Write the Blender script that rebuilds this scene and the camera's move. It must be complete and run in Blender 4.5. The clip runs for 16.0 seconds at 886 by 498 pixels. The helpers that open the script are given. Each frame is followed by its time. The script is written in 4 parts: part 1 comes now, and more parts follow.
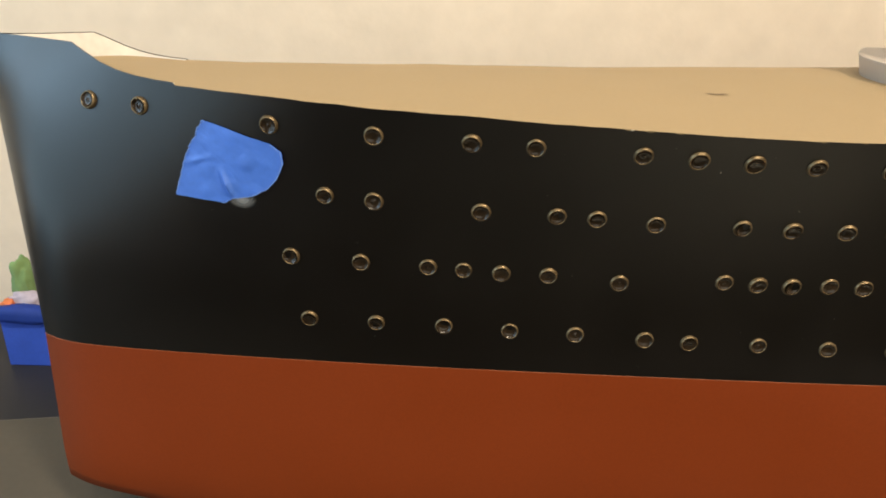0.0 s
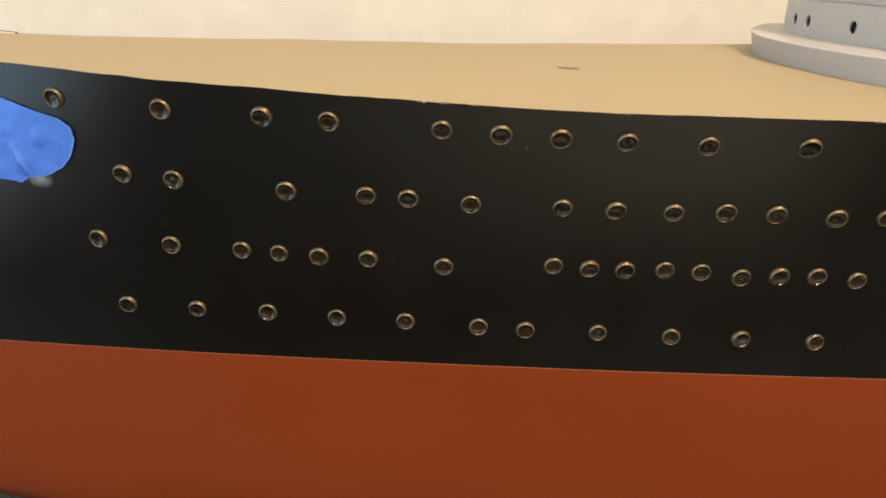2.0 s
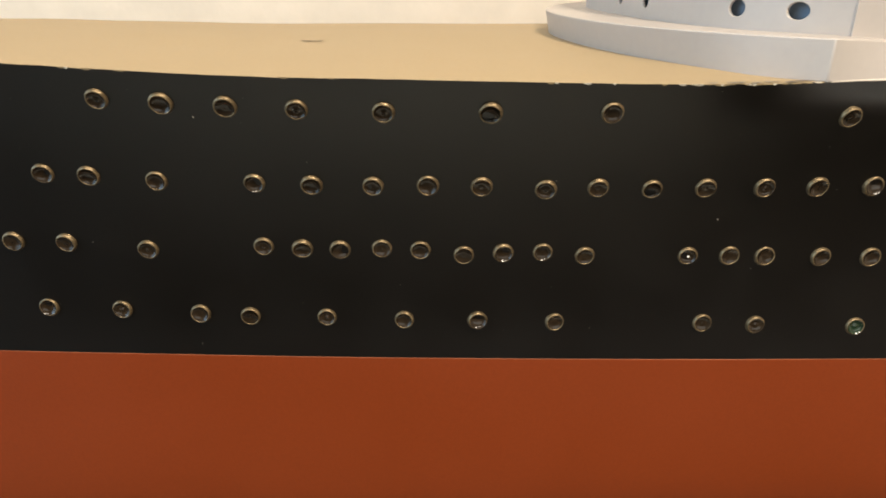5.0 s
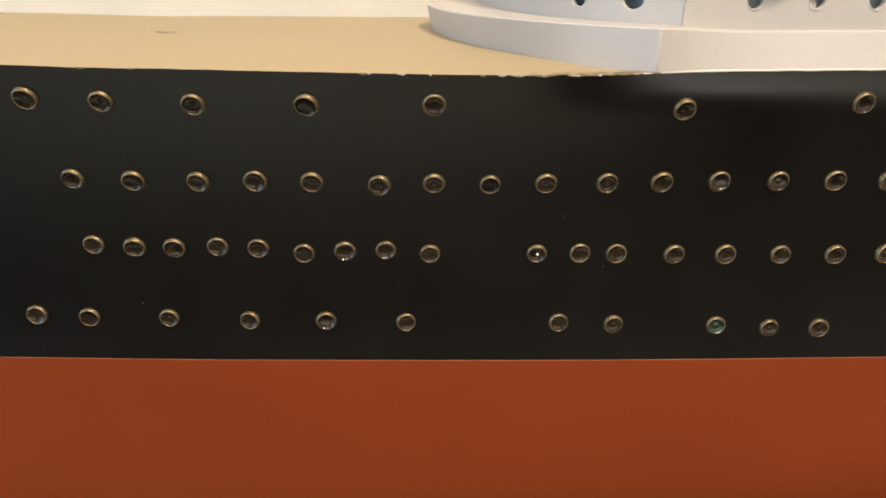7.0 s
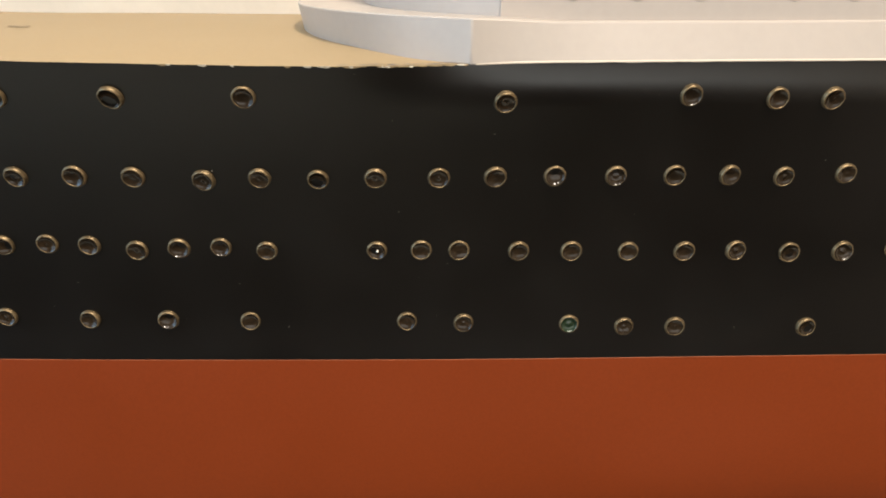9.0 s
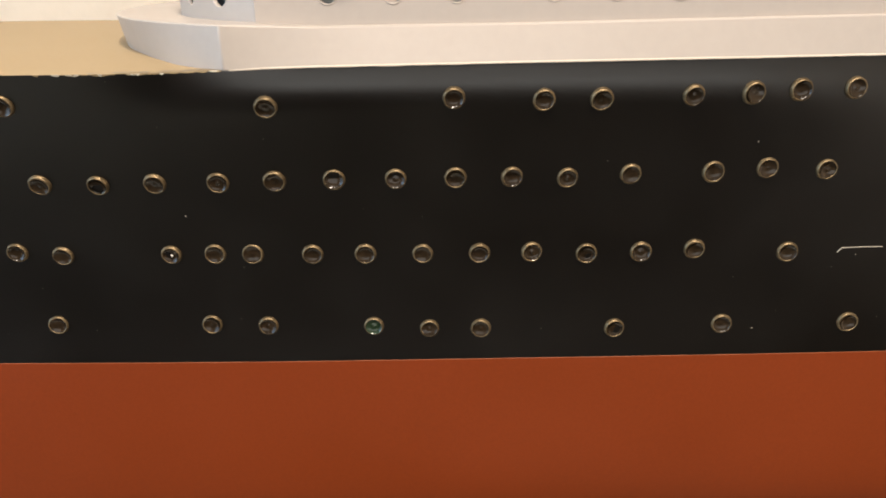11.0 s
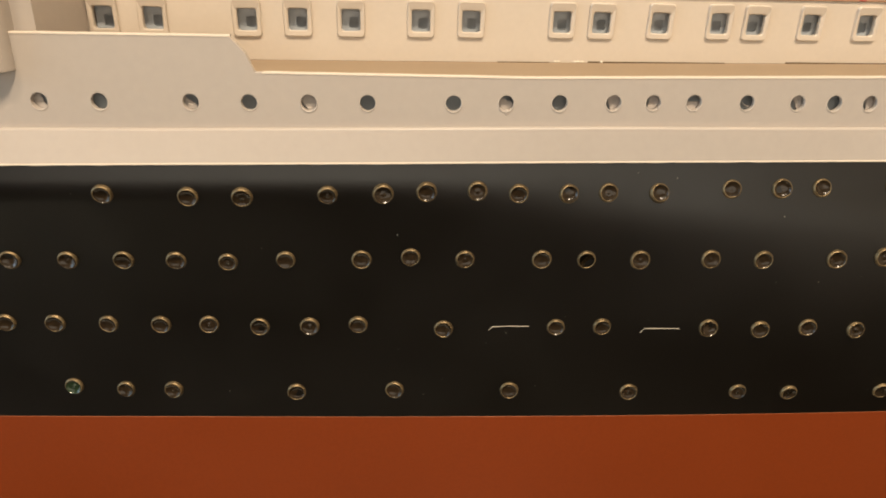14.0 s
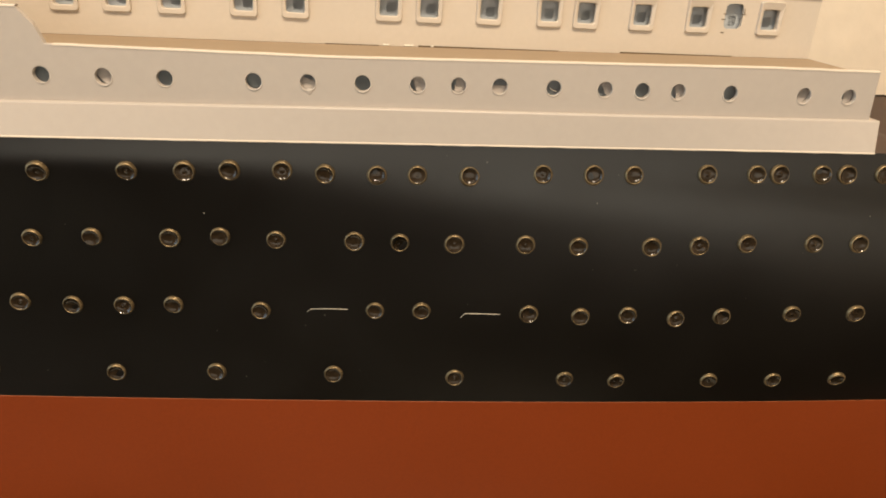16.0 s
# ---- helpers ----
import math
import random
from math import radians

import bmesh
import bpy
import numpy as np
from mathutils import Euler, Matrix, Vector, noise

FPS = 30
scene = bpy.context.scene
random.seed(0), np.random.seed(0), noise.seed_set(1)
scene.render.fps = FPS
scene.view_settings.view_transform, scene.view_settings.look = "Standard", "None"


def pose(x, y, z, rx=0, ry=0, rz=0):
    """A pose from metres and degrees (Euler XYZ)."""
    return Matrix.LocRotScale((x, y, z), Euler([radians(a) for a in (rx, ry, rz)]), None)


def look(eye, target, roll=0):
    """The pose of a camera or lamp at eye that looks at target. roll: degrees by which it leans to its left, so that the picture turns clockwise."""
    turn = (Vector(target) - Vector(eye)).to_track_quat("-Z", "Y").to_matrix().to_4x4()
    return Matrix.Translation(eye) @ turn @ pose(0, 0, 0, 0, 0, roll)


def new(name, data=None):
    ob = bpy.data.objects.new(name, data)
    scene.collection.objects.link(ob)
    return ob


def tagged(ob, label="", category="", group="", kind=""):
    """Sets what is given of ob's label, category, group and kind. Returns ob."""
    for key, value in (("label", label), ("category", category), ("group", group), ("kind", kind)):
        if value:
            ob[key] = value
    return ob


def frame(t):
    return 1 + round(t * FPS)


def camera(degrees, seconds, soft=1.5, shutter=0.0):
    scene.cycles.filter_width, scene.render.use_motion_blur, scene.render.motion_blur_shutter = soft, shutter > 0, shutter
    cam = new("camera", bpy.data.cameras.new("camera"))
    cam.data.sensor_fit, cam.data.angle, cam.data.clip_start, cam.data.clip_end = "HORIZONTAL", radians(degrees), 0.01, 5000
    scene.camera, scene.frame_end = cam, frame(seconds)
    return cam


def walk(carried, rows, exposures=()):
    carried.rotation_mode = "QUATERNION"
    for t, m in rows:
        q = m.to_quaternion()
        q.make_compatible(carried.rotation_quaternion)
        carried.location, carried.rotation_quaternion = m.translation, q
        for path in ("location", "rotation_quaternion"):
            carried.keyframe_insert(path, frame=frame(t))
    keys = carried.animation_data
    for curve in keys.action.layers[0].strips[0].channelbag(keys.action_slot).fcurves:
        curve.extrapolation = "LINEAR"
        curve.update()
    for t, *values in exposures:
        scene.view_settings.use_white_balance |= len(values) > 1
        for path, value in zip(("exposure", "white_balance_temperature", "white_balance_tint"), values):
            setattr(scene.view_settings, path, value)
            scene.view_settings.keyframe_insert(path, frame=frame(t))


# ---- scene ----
cam = camera(65.0, 16.0, soft=1.8)
ROWS = [
    (0.0, -0.0000, -0.2469, 0.2525, 68.171, -0.975, 1.229),
    (0.5, 0.0157, -0.2436, 0.2475, 67.945, -0.953, 1.263),
    (1.0, 0.0313, -0.2432, 0.2472, 67.770, -0.881, 1.191),
    (1.5, 0.0464, -0.2381, 0.2469, 67.566, -0.892, 1.189),
    (2.0, 0.0671, -0.2331, 0.2455, 67.325, -0.875, 1.299),
    (2.5, 0.0813, -0.2299, 0.2426, 67.220, -1.031, 0.949),
    (3.0, 0.0914, -0.2266, 0.2379, 67.311, -1.054, 0.713),
    (3.5, 0.1115, -0.2237, 0.2368, 67.513, -0.976, 0.478),
    (4.0, 0.1249, -0.2229, 0.2366, 67.580, -0.835, 0.207),
    (4.5, 0.1403, -0.2224, 0.2348, 67.497, -0.552, -0.048),
    (4.7, 0.1495, -0.2232, 0.2342, 67.607, -0.470, -0.211),
    (6.8, 0.2023, -0.2156, 0.2313, 67.499, -0.683, -1.575),
    (7.0, 0.2106, -0.2162, 0.2306, 67.533, -0.564, -1.194),
    (7.5, 0.2207, -0.2152, 0.2288, 67.582, -0.709, -1.261),
    (8.0, 0.2288, -0.2149, 0.2297, 67.701, -0.736, -1.264),
    (8.5, 0.2453, -0.2139, 0.2255, 67.681, -0.729, -1.264),
    (9.0, 0.2631, -0.2137, 0.2273, 67.807, -0.506, -1.271),
    (9.2, 0.2727, -0.2142, 0.2272, 68.006, -0.339, -1.096),
    (11.3, 0.3469, -0.2157, 0.2301, 67.556, 0.527, 0.199),
    (11.5, 0.3541, -0.2164, 0.2309, 67.326, 0.509, 0.419),
    (12.0, 0.3745, -0.2185, 0.2324, 67.164, 0.317, 0.375),
    (12.5, 0.4036, -0.2203, 0.2430, 67.375, -0.008, 0.258),
    (13.0, 0.4150, -0.2249, 0.2567, 66.950, -0.612, -0.507),
    (13.5, 0.4343, -0.2252, 0.2625, 67.016, -0.977, -0.766),
    (14.0, 0.4448, -0.2261, 0.2663, 67.119, -1.357, -0.779),
    (14.5, 0.4569, -0.2288, 0.2717, 67.212, -1.776, -0.856),
    (15.0, 0.4689, -0.2291, 0.2691, 67.245, -2.239, -1.039),
    (15.5, 0.4898, -0.2293, 0.2651, 67.269, -2.622, -1.230),
    (16.0, 0.5064, -0.2287, 0.2620, 67.187, -2.788, -1.355),
]
EXPO = ((0.0, 0.0, 6500, 11), (1.0, 0.06, 6350, 11), (3.5, 0.19, 6080, 11), (5.0, 0.21, 6030, 11), (7.0, 0.22, 5980, 11), (9.0, 0.2, 5920, 12), (11.5, 0.17, 6050, 15), (12.5, 0.14, 6400, 15.5), (13.0, 0.06, 6750, 15.5), (14.0, -0.09, 6850, 13.5), (14.5, -0.14, 6850, 13), (16.0, -0.11, 6850, 13))
walk(cam, [(t, pose(*p)) for t, *p in ROWS], EXPO)

# ---- world and light ----
WORLD = bpy.data.worlds.new("room_world")
scene.world = WORLD
WORLD.use_nodes = True
WORLD.node_tree.nodes["Background"].inputs[0].default_value = (0.6, 0.75, 1.0, 1)
WORLD.node_tree.nodes["Background"].inputs[1].default_value = 0.02


def area_lamp(name, eye, target, size, power, colour):
    data = bpy.data.lights.new(name, "AREA")
    data.shape, data.size, data.energy, data.color = "DISK", size, power, colour
    ob = new(name, data)
    ob.matrix_world = look(eye, target)
    return ob


CEILING_Z = 1.65
area_lamp("ceiling_lamp_light", (0.68, -0.75, 1.52), (0.68, -0.6, 0.0), 0.26, 34.5, (1.0, 0.845, 0.635))
area_lamp("ceiling_lamp_light", (-0.1, -0.95, 1.52), (-0.1, -0.9, 0.0), 0.22, 13, (1.0, 0.855, 0.655))


def opening_light(name, centre, target, width, height, power, colour):
    """Daylight in a window's or glass door's opening."""
    data = bpy.data.lights.new(name, "AREA")
    data.shape, data.size, data.size_y, data.energy, data.color = "RECTANGLE", width, height, power, colour
    new(name, data).matrix_world = look(centre, target)


# sky in the upper half of the window, ground in the lower
opening_light("sky_daylight", (-1.59, -0.775, 0.875), (0.0, -0.775, 0.875), 1.65, 0.75, 23, (0.54, 0.79, 1.0))
opening_light("ground_daylight", (-1.59, -0.775, 0.05), (0.0, -0.775, 0.05), 1.65, 0.9, 11, (0.56, 0.79, 0.93))
# light of the unseen south window, sized and tinted for the hull's sheen
opening_light("unseen_window_light", (0.75, -2.59, 0.46), (0.75, 0.0, 0.46), 2.9, 1.08, 23, (1.0, 0.94, 0.79))


# ---- materials ----
def material(name, colour, rough=0.5, metal=0.0, spots=0.15, scale=40.0, bump=0.0, bump_scale=300.0, coat=0.0, grain=0.06, stretch=(1, 1, 1), ior=1.45):
    """A surface with broad blotches, fine grain and relief; scales are per metre."""
    m = bpy.data.materials.new(name)
    m.use_nodes = True
    nt = m.node_tree
    bsdf = nt.nodes["Principled BSDF"]
    geo = nt.nodes.new("ShaderNodeTexCoord")
    mapping = nt.nodes.new("ShaderNodeMapping")
    mapping.inputs["Scale"].default_value = stretch
    nt.links.new(geo.outputs["Object"], mapping.inputs[0])

    def noise_node(sc, detail):
        n = nt.nodes.new("ShaderNodeTexNoise")
        n.inputs["Scale"].default_value, n.inputs["Detail"].default_value = sc, detail
        nt.links.new(mapping.outputs[0], n.inputs["Vector"])
        return n

    broad, fine = noise_node(scale, 3.0), noise_node(bump_scale, 4.0)
    mix = nt.nodes.new("ShaderNodeMix")
    mix.data_type = "RGBA"
    dark = [c * (1 - spots) for c in colour]
    light = [min(1.0, c * (1 + spots)) for c in colour]
    mix.inputs[6].default_value, mix.inputs[7].default_value = (*dark, 1), (*light, 1)
    nt.links.new(broad.outputs[0], mix.inputs[0])
    mix2 = nt.nodes.new("ShaderNodeMix")
    mix2.data_type, mix2.blend_type = "RGBA", "MULTIPLY"
    mix2.inputs[0].default_value = 1.0
    ramp = nt.nodes.new("ShaderNodeMapRange")
    ramp.inputs[3].default_value, ramp.inputs[4].default_value = 1 - 2 * grain, 1 + 2 * grain
    nt.links.new(fine.outputs[0], ramp.inputs[0])
    nt.links.new(mix.outputs[2], mix2.inputs[6])
    nt.links.new(ramp.outputs[0], mix2.inputs[7])
    nt.links.new(mix2.outputs[2], bsdf.inputs["Base Color"])
    rr = nt.nodes.new("ShaderNodeMapRange")
    rr.inputs[3].default_value, rr.inputs[4].default_value = max(0.02, rough - 0.08), min(1.0, rough + 0.08)
    nt.links.new(broad.outputs[0], rr.inputs[0])
    nt.links.new(rr.outputs[0], bsdf.inputs["Roughness"])
    bsdf.inputs["Metallic"].default_value = metal
    bsdf.inputs["IOR"].default_value = ior
    bsdf.inputs["Coat Weight"].default_value = coat
    bsdf.inputs["Coat Roughness"].default_value = 0.12
    if bump:
        b = nt.nodes.new("ShaderNodeBump")
        b.inputs["Strength"].default_value, b.inputs["Distance"].default_value = 0.6, bump
        nt.links.new(fine.outputs[0], b.inputs["Height"])
        nt.links.new(b.outputs[0], bsdf.inputs["Normal"])
    return m


BLACK = material("black_hull_paint", (0.0020, 0.0013, 0.0005), 0.33, ior=1.51, spots=0.3, scale=25, bump=0.00005, bump_scale=2200, grain=0.15)
RED = material("red_oxide_paint", (0.172, 0.0282, 0.0038), 0.5, ior=1.3, spots=0.08, scale=18, bump=0.00004, bump_scale=900)
TAN = material("tan_deck_paint", (0.310, 0.228, 0.124), 0.6, spots=0.05, scale=14, bump=0.00003, bump_scale=700, grain=0.03)
WHITE = material("white_plastic", (0.395, 0.348, 0.308), 0.42, spots=0.02, scale=30, bump=0.00004, bump_scale=350, grain=0.02)
CREAM = material("cream_painted_card", (0.51, 0.442, 0.368), 0.55, spots=0.03, scale=30, bump=0.00003, bump_scale=500, grain=0.02)
CARD = material("bare_card_edge", (0.30, 0.17, 0.10), 0.8, spots=0.3, scale=80)
BRASS = material("tarnished_brass", (0.18, 0.130, 0.070), 0.45, metal=0.8, spots=0.4, scale=350, bump=0.00008, bump_scale=1200, grain=0.2)
GLASS = material("dark_glossy_resin", (0.020, 0.013, 0.007), 0.17, spots=0.5, scale=500, ior=1.37)
TAPE = material("blue_masking_tape", (0.055, 0.155, 0.56), 0.45, spots=0.16, scale=90, bump=0.0001, bump_scale=420, grain=0.06)
SCUFF_SHADE = material("dark_scuff_and_joint_shade", (0.10, 0.065, 0.035), 0.8, spots=0.3, scale=400)
CHIP = material("bare_white_chip", (0.62, 0.56, 0.46), 0.6, spots=0.2, scale=500)
ROOF = material("dull_tan_roof", (0.27, 0.215, 0.155), 0.7, spots=0.08, scale=20)
BRIGHT = material("bright_white_paint", (0.70, 0.67, 0.63), 0.5, spots=0.05, scale=40)
RECESS_SHADE = material("grey_recess_shade", (0.16, 0.15, 0.15), 0.8, spots=0.4, scale=300)
PROM_SHADED = material("shaded_brownish_tan_deck_paint", (0.27, 0.195, 0.125), 0.6, spots=0.06, scale=16, bump=0.00003, bump_scale=700, grain=0.03)
DUST = material("pale_dust", (0.30, 0.27, 0.22), 0.8)
STRIPE = material("pale_orange_edge", (0.34, 0.10, 0.03), 0.5, spots=0.3, scale=60)
SCRATCH = material("bare_pale_scratch", (0.38, 0.34, 0.275), 0.35, spots=0.2, scale=300)
PLASTER = material("cream_wall_plaster", (0.71, 0.60, 0.472), 0.75, spots=0.05, scale=16, bump=0.0015, bump_scale=38, grain=0.05)
CEIL = material("white_ceiling_paint", (0.75, 0.72, 0.66), 0.9, spots=0.03, scale=5)
CARPET = material("brown_carpet", (0.032, 0.022, 0.015), 0.95, spots=0.25, scale=30, bump=0.002, bump_scale=400)
SHEEN_RUG = material("cream_hull_reflector", (0.76, 0.73, 0.62), 0.95, spots=0.08, scale=30, bump=0.002, bump_scale=300)
TABLE = material("grey_brown_table_top", (0.055, 0.048, 0.037), 0.55, spots=0.15, scale=12, bump=0.0001, bump_scale=250)
DARK = material("dark_grey_cabinet", (0.018, 0.017, 0.019), 0.6, spots=0.2, scale=20)
BLUE = material("blue_plastic_box", (0.03, 0.08, 0.45), 0.5, spots=0.2, scale=40)
GREEN = material("green_cloth", (0.16, 0.26, 0.10), 0.8, spots=0.35, scale=60, bump=0.002, bump_scale=60)
ORANGE = material("orange_label", (0.65, 0.18, 0.06), 0.6, spots=0.2, scale=60)
LILAC = material("pale_lilac_cloth", (0.42, 0.36, 0.42), 0.8, spots=0.3, scale=60)
WOOD = material("dark_brown_wood", (0.15, 0.075, 0.05), 0.5, spots=0.3, scale=20, stretch=(1, 1, 8))
SILVER = material("silvery_grey_plastic", (0.44, 0.46, 0.47), 0.35, spots=0.1, scale=60)
PALEBLUE = material("blue_grey_dim_inside", (0.33, 0.36, 0.38), 0.6, spots=0.35, scale=70)
INNER = material("dull_blue_grey_card", (0.38, 0.41, 0.44), 0.7, spots=0.25, scale=120)
SLATE = material("slate_port_dimness", (0.24, 0.29, 0.35), 0.7, spots=0.25, scale=120)
GREENGLASS = material("green_tinged_resin", (0.014, 0.026, 0.013), 0.15, spots=0.5, scale=500)
GLUE_GLINT = material("glue_and_glint_white", (0.75, 0.70, 0.60), 0.15, spots=0.1, scale=300)
REDPAINT = material("red_paint_speck", (0.30, 0.045, 0.03), 0.5, spots=0.2, scale=400)
BAREDECK = material("bare_brown_board", (0.055, 0.030, 0.020), 0.7, spots=0.3, scale=40)
SHADE = material("white_lamp_glass", (0.85, 0.8, 0.7), 0.4)


# ---- mesh helpers ----
def part(name, bm, mat, parent=None, label="", smooth=False, bevel=0.0, crisp=0):
    bmesh.ops.recalc_face_normals(bm, faces=bm.faces)
    me = bpy.data.meshes.new(name)
    bm.to_mesh(me)
    bm.free()
    me.materials.append(mat)
    if smooth:
        for p in me.polygons:
            p.use_smooth = True
    ob = new(name, me)
    if parent:
        ob.parent = parent
    if crisp:
        me.polygons.foreach_set("use_smooth", [True] * len(me.polygons))
        me.set_sharp_from_angle(angle=radians(crisp))
    if label:
        ob["label"] = label
    if bevel:
        mod = ob.modifiers.new("edge", "BEVEL")
        mod.width, mod.segments, mod.limit_method, mod.angle_limit = bevel, 2, "ANGLE", radians(40)
    return ob


def box(bm, x0, x1, y0, y1, z0, z1, bevel=0.0):
    made = bmesh.ops.create_cube(bm, size=1.0)["verts"]
    for v in made:
        v.co = Vector((x0 + (v.co.x + 0.5) * (x1 - x0), y0 + (v.co.y + 0.5) * (y1 - y0), z0 + (v.co.z + 0.5) * (z1 - z0)))
    if bevel:
        edges = list({e for v in made for e in v.link_edges})
        bmesh.ops.bevel(bm, geom=edges, offset=bevel, segments=2, affect="EDGES")
    return bm


def grid(bm, rows_of_points, close=False):
    vs = [[bm.verts.new(p) for p in row] for row in rows_of_points]
    for a, b in zip(vs, vs[1:]):
        n = len(a)
        for i in range(n if close else n - 1):
            j = (i + 1) % n
            bm.faces.new((a[i], a[j], b[j], b[i]))
    return vs


def loft(bm, plan, z0, z1):
    """A solid from a closed plan outline, between two heights."""
    lo = [bm.verts.new((x, y, z0(x) if callable(z0) else z0)) for x, y in plan]
    hi = [bm.verts.new((x, y, z1)) for x, y in plan]
    n = len(plan)
    for i in range(n):
        j = (i + 1) % n
        bm.faces.new((lo[i], lo[j], hi[j], hi[i]))
    bm.faces.new(hi)
    bm.faces.new(lo[::-1])


def lathe(bm, profile, seg, m):
    """Turns (radius, height) pairs round the z axis of m."""
    rings = []
    for r, h in profile:
        if r < 1e-7:
            rings.append([bm.verts.new(m @ Vector((0, 0, h)))])
        else:
            rings.append([bm.verts.new(m @ Vector((r * math.cos(2 * math.pi * k / seg), r * math.sin(2 * math.pi * k / seg), h))) for k in range(seg)])
    for a, b in zip(rings, rings[1:]):
        for k in range(seg):
            j = (k + 1) % seg
            if len(a) == 1:
                bm.faces.new((a[0], b[k], b[j]))
            elif len(b) == 1:
                bm.faces.new((a[k], a[j], b[0]))
            else:
                bm.faces.new((a[k], a[j], b[j], b[k]))


def panel(bm, place, x0, x1, z_low, z_top, holes, breaks=(), half=0.0045, thick=0.0018, seg=20):
    """A wall with openings cut through it. place(x, z, depth) gives the point; holes are (x, z, rx, rz, power)."""
    flat, faces, index = [], [], {}

    def vert(x, z):
        key = (round(x, 6), round(z, 6))
        if key not in index:
            index[key] = len(flat)
            flat.append(key)
        return index[key]

    cuts = sorted({x0, x1, *breaks})
    cells = sorted(holes)
    spans, at = [], x0
    for hx, hz, rx, rz, pw in cells:
        stops = [at] + [c for c in cuts if at + 1e-4 < c < hx - half - 1e-4] + [hx - half]
        spans += [(a, b) for a, b in zip(stops, stops[1:]) if b - a > 1e-5]
        at = hx + half
    stops = [at] + [c for c in cuts if at + 1e-4 < c < x1 - 1e-4] + [x1]
    spans += [(a, b) for a, b in zip(stops, stops[1:]) if b - a > 1e-5]
    for hx, hz, rx, rz, pw in cells:
        l, r = hx - half, hx + half
        corners = [(l, z_low(l)), (r, z_low(r)), (r, z_top(r)), (l, z_top(l))]
        marks = sorted({round(2 * math.pi * k / seg, 5) for k in range(seg)} | {round(math.atan2(z - hz, x - hx) % (2 * math.pi), 5) for x, z in corners})
        outer, inner = [], []
        for th in marks:
            c, s = math.cos(th), math.sin(th)
            k = (abs(c / rx) ** pw + abs(s / rz) ** pw) ** (-1 / pw)
            inner.append(vert(hx + k * c, hz + k * s))
            best = 1e9
            if c > 1e-9:
                best = min(best, half / c)
            if c < -1e-9:
                best = min(best, -half / c)
            for _ in range(3):
                x = hx + best * c
                if s > 1e-9:
                    best = min(best, (z_top(min(max(x, l), r)) - hz) / s)
                if s < -1e-9:
                    best = min(best, (z_low(min(max(x, l), r)) - hz) / s)
            near = [q for q in corners if abs(math.atan2(q[1] - hz, q[0] - hx) % (2 * math.pi) - th) < 2e-5]
            outer.append(vert(*near[0]) if near else vert(hx + best * c, hz + best * s))
        n = len(marks)
        for i in range(n):
            j = (i + 1) % n
            f = [outer[i], outer[j], inner[j], inner[i]]
            if len(set(f)) == 4:
                faces.append(f)
    for a, b in spans:
        for x in (a, b):
            vert(x, z_low(x)), vert(x, z_top(x))
    for a, b in spans:
        right = sorted(i for i, (x, z) in enumerate(flat) if abs(x - b) < 3e-6 and z_low(b) - 2e-6 < z < z_top(b) + 2e-6)
        left = [i for i, (x, z) in enumerate(flat) if abs(x - a) < 3e-6 and z_low(a) - 2e-6 < z < z_top(a) + 2e-6]
        faces.append(sorted(right, key=lambda i: flat[i][1]) + sorted(left, key=lambda i: -flat[i][1]))
    front = [bm.verts.new(place(x, z, 0.0)) for x, z in flat]
    back = [bm.verts.new(place(x, z, thick)) for x, z in flat]
    count = {}
    for f in faces:
        bm.faces.new([front[i] for i in f])
        bm.faces.new([back[i] for i in f[::-1]])
        for a, b in zip(f, f[1:] + f[:1]):
            key = (min(a, b), max(a, b))
            count[key] = count.get(key, 0) + 1
    for (a, b), c in count.items():
        if c == 1:
            bm.faces.new((front[a], front[b], back[b], back[a]))


def empty(name, at=(0, 0, 0)):
    ob = new(name)
    ob.empty_display_size = 0.02
    ob.location = at
    return ob


def lerp(x, table):
    xs, ys = zip(*table)
    return float(np.interp(x, xs, ys))


# ---- room ----
ROOM = dict(x0=-1.6, x1=2.3, y0=-2.6, y1=0.40, z0=-0.75)


def wall(name, x0, x1, y0, y1, z0=ROOM["z0"], z1=CEILING_Z):
    return tagged(part(name, box(bmesh.new(), x0, x1, y0, y1, z0, z1), PLASTER), "cream plaster room wall with a faint texture", "wall", kind="structure")


wall("wall_north", ROOM["x0"] - 0.1, ROOM["x1"] + 0.1, ROOM["y1"], ROOM["y1"] + 0.1)
# the south wall has a wide window; unseen, made dark for the hull's reflection
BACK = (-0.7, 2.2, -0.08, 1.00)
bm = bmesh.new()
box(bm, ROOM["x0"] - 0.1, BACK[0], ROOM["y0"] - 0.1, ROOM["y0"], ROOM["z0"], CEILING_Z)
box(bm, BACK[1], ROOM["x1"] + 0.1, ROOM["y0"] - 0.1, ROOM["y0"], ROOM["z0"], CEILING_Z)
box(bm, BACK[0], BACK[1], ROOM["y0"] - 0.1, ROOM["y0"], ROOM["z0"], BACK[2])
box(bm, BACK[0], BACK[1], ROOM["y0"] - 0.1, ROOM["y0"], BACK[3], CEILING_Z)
tagged(part("wall_south", bm, WOOD), "unseen room wall, made dark for the hull's reflection, with a wide window opening", "wall", kind="structure")
wall("wall_east", ROOM["x1"], ROOM["x1"] + 0.1, ROOM["y0"], ROOM["y1"])
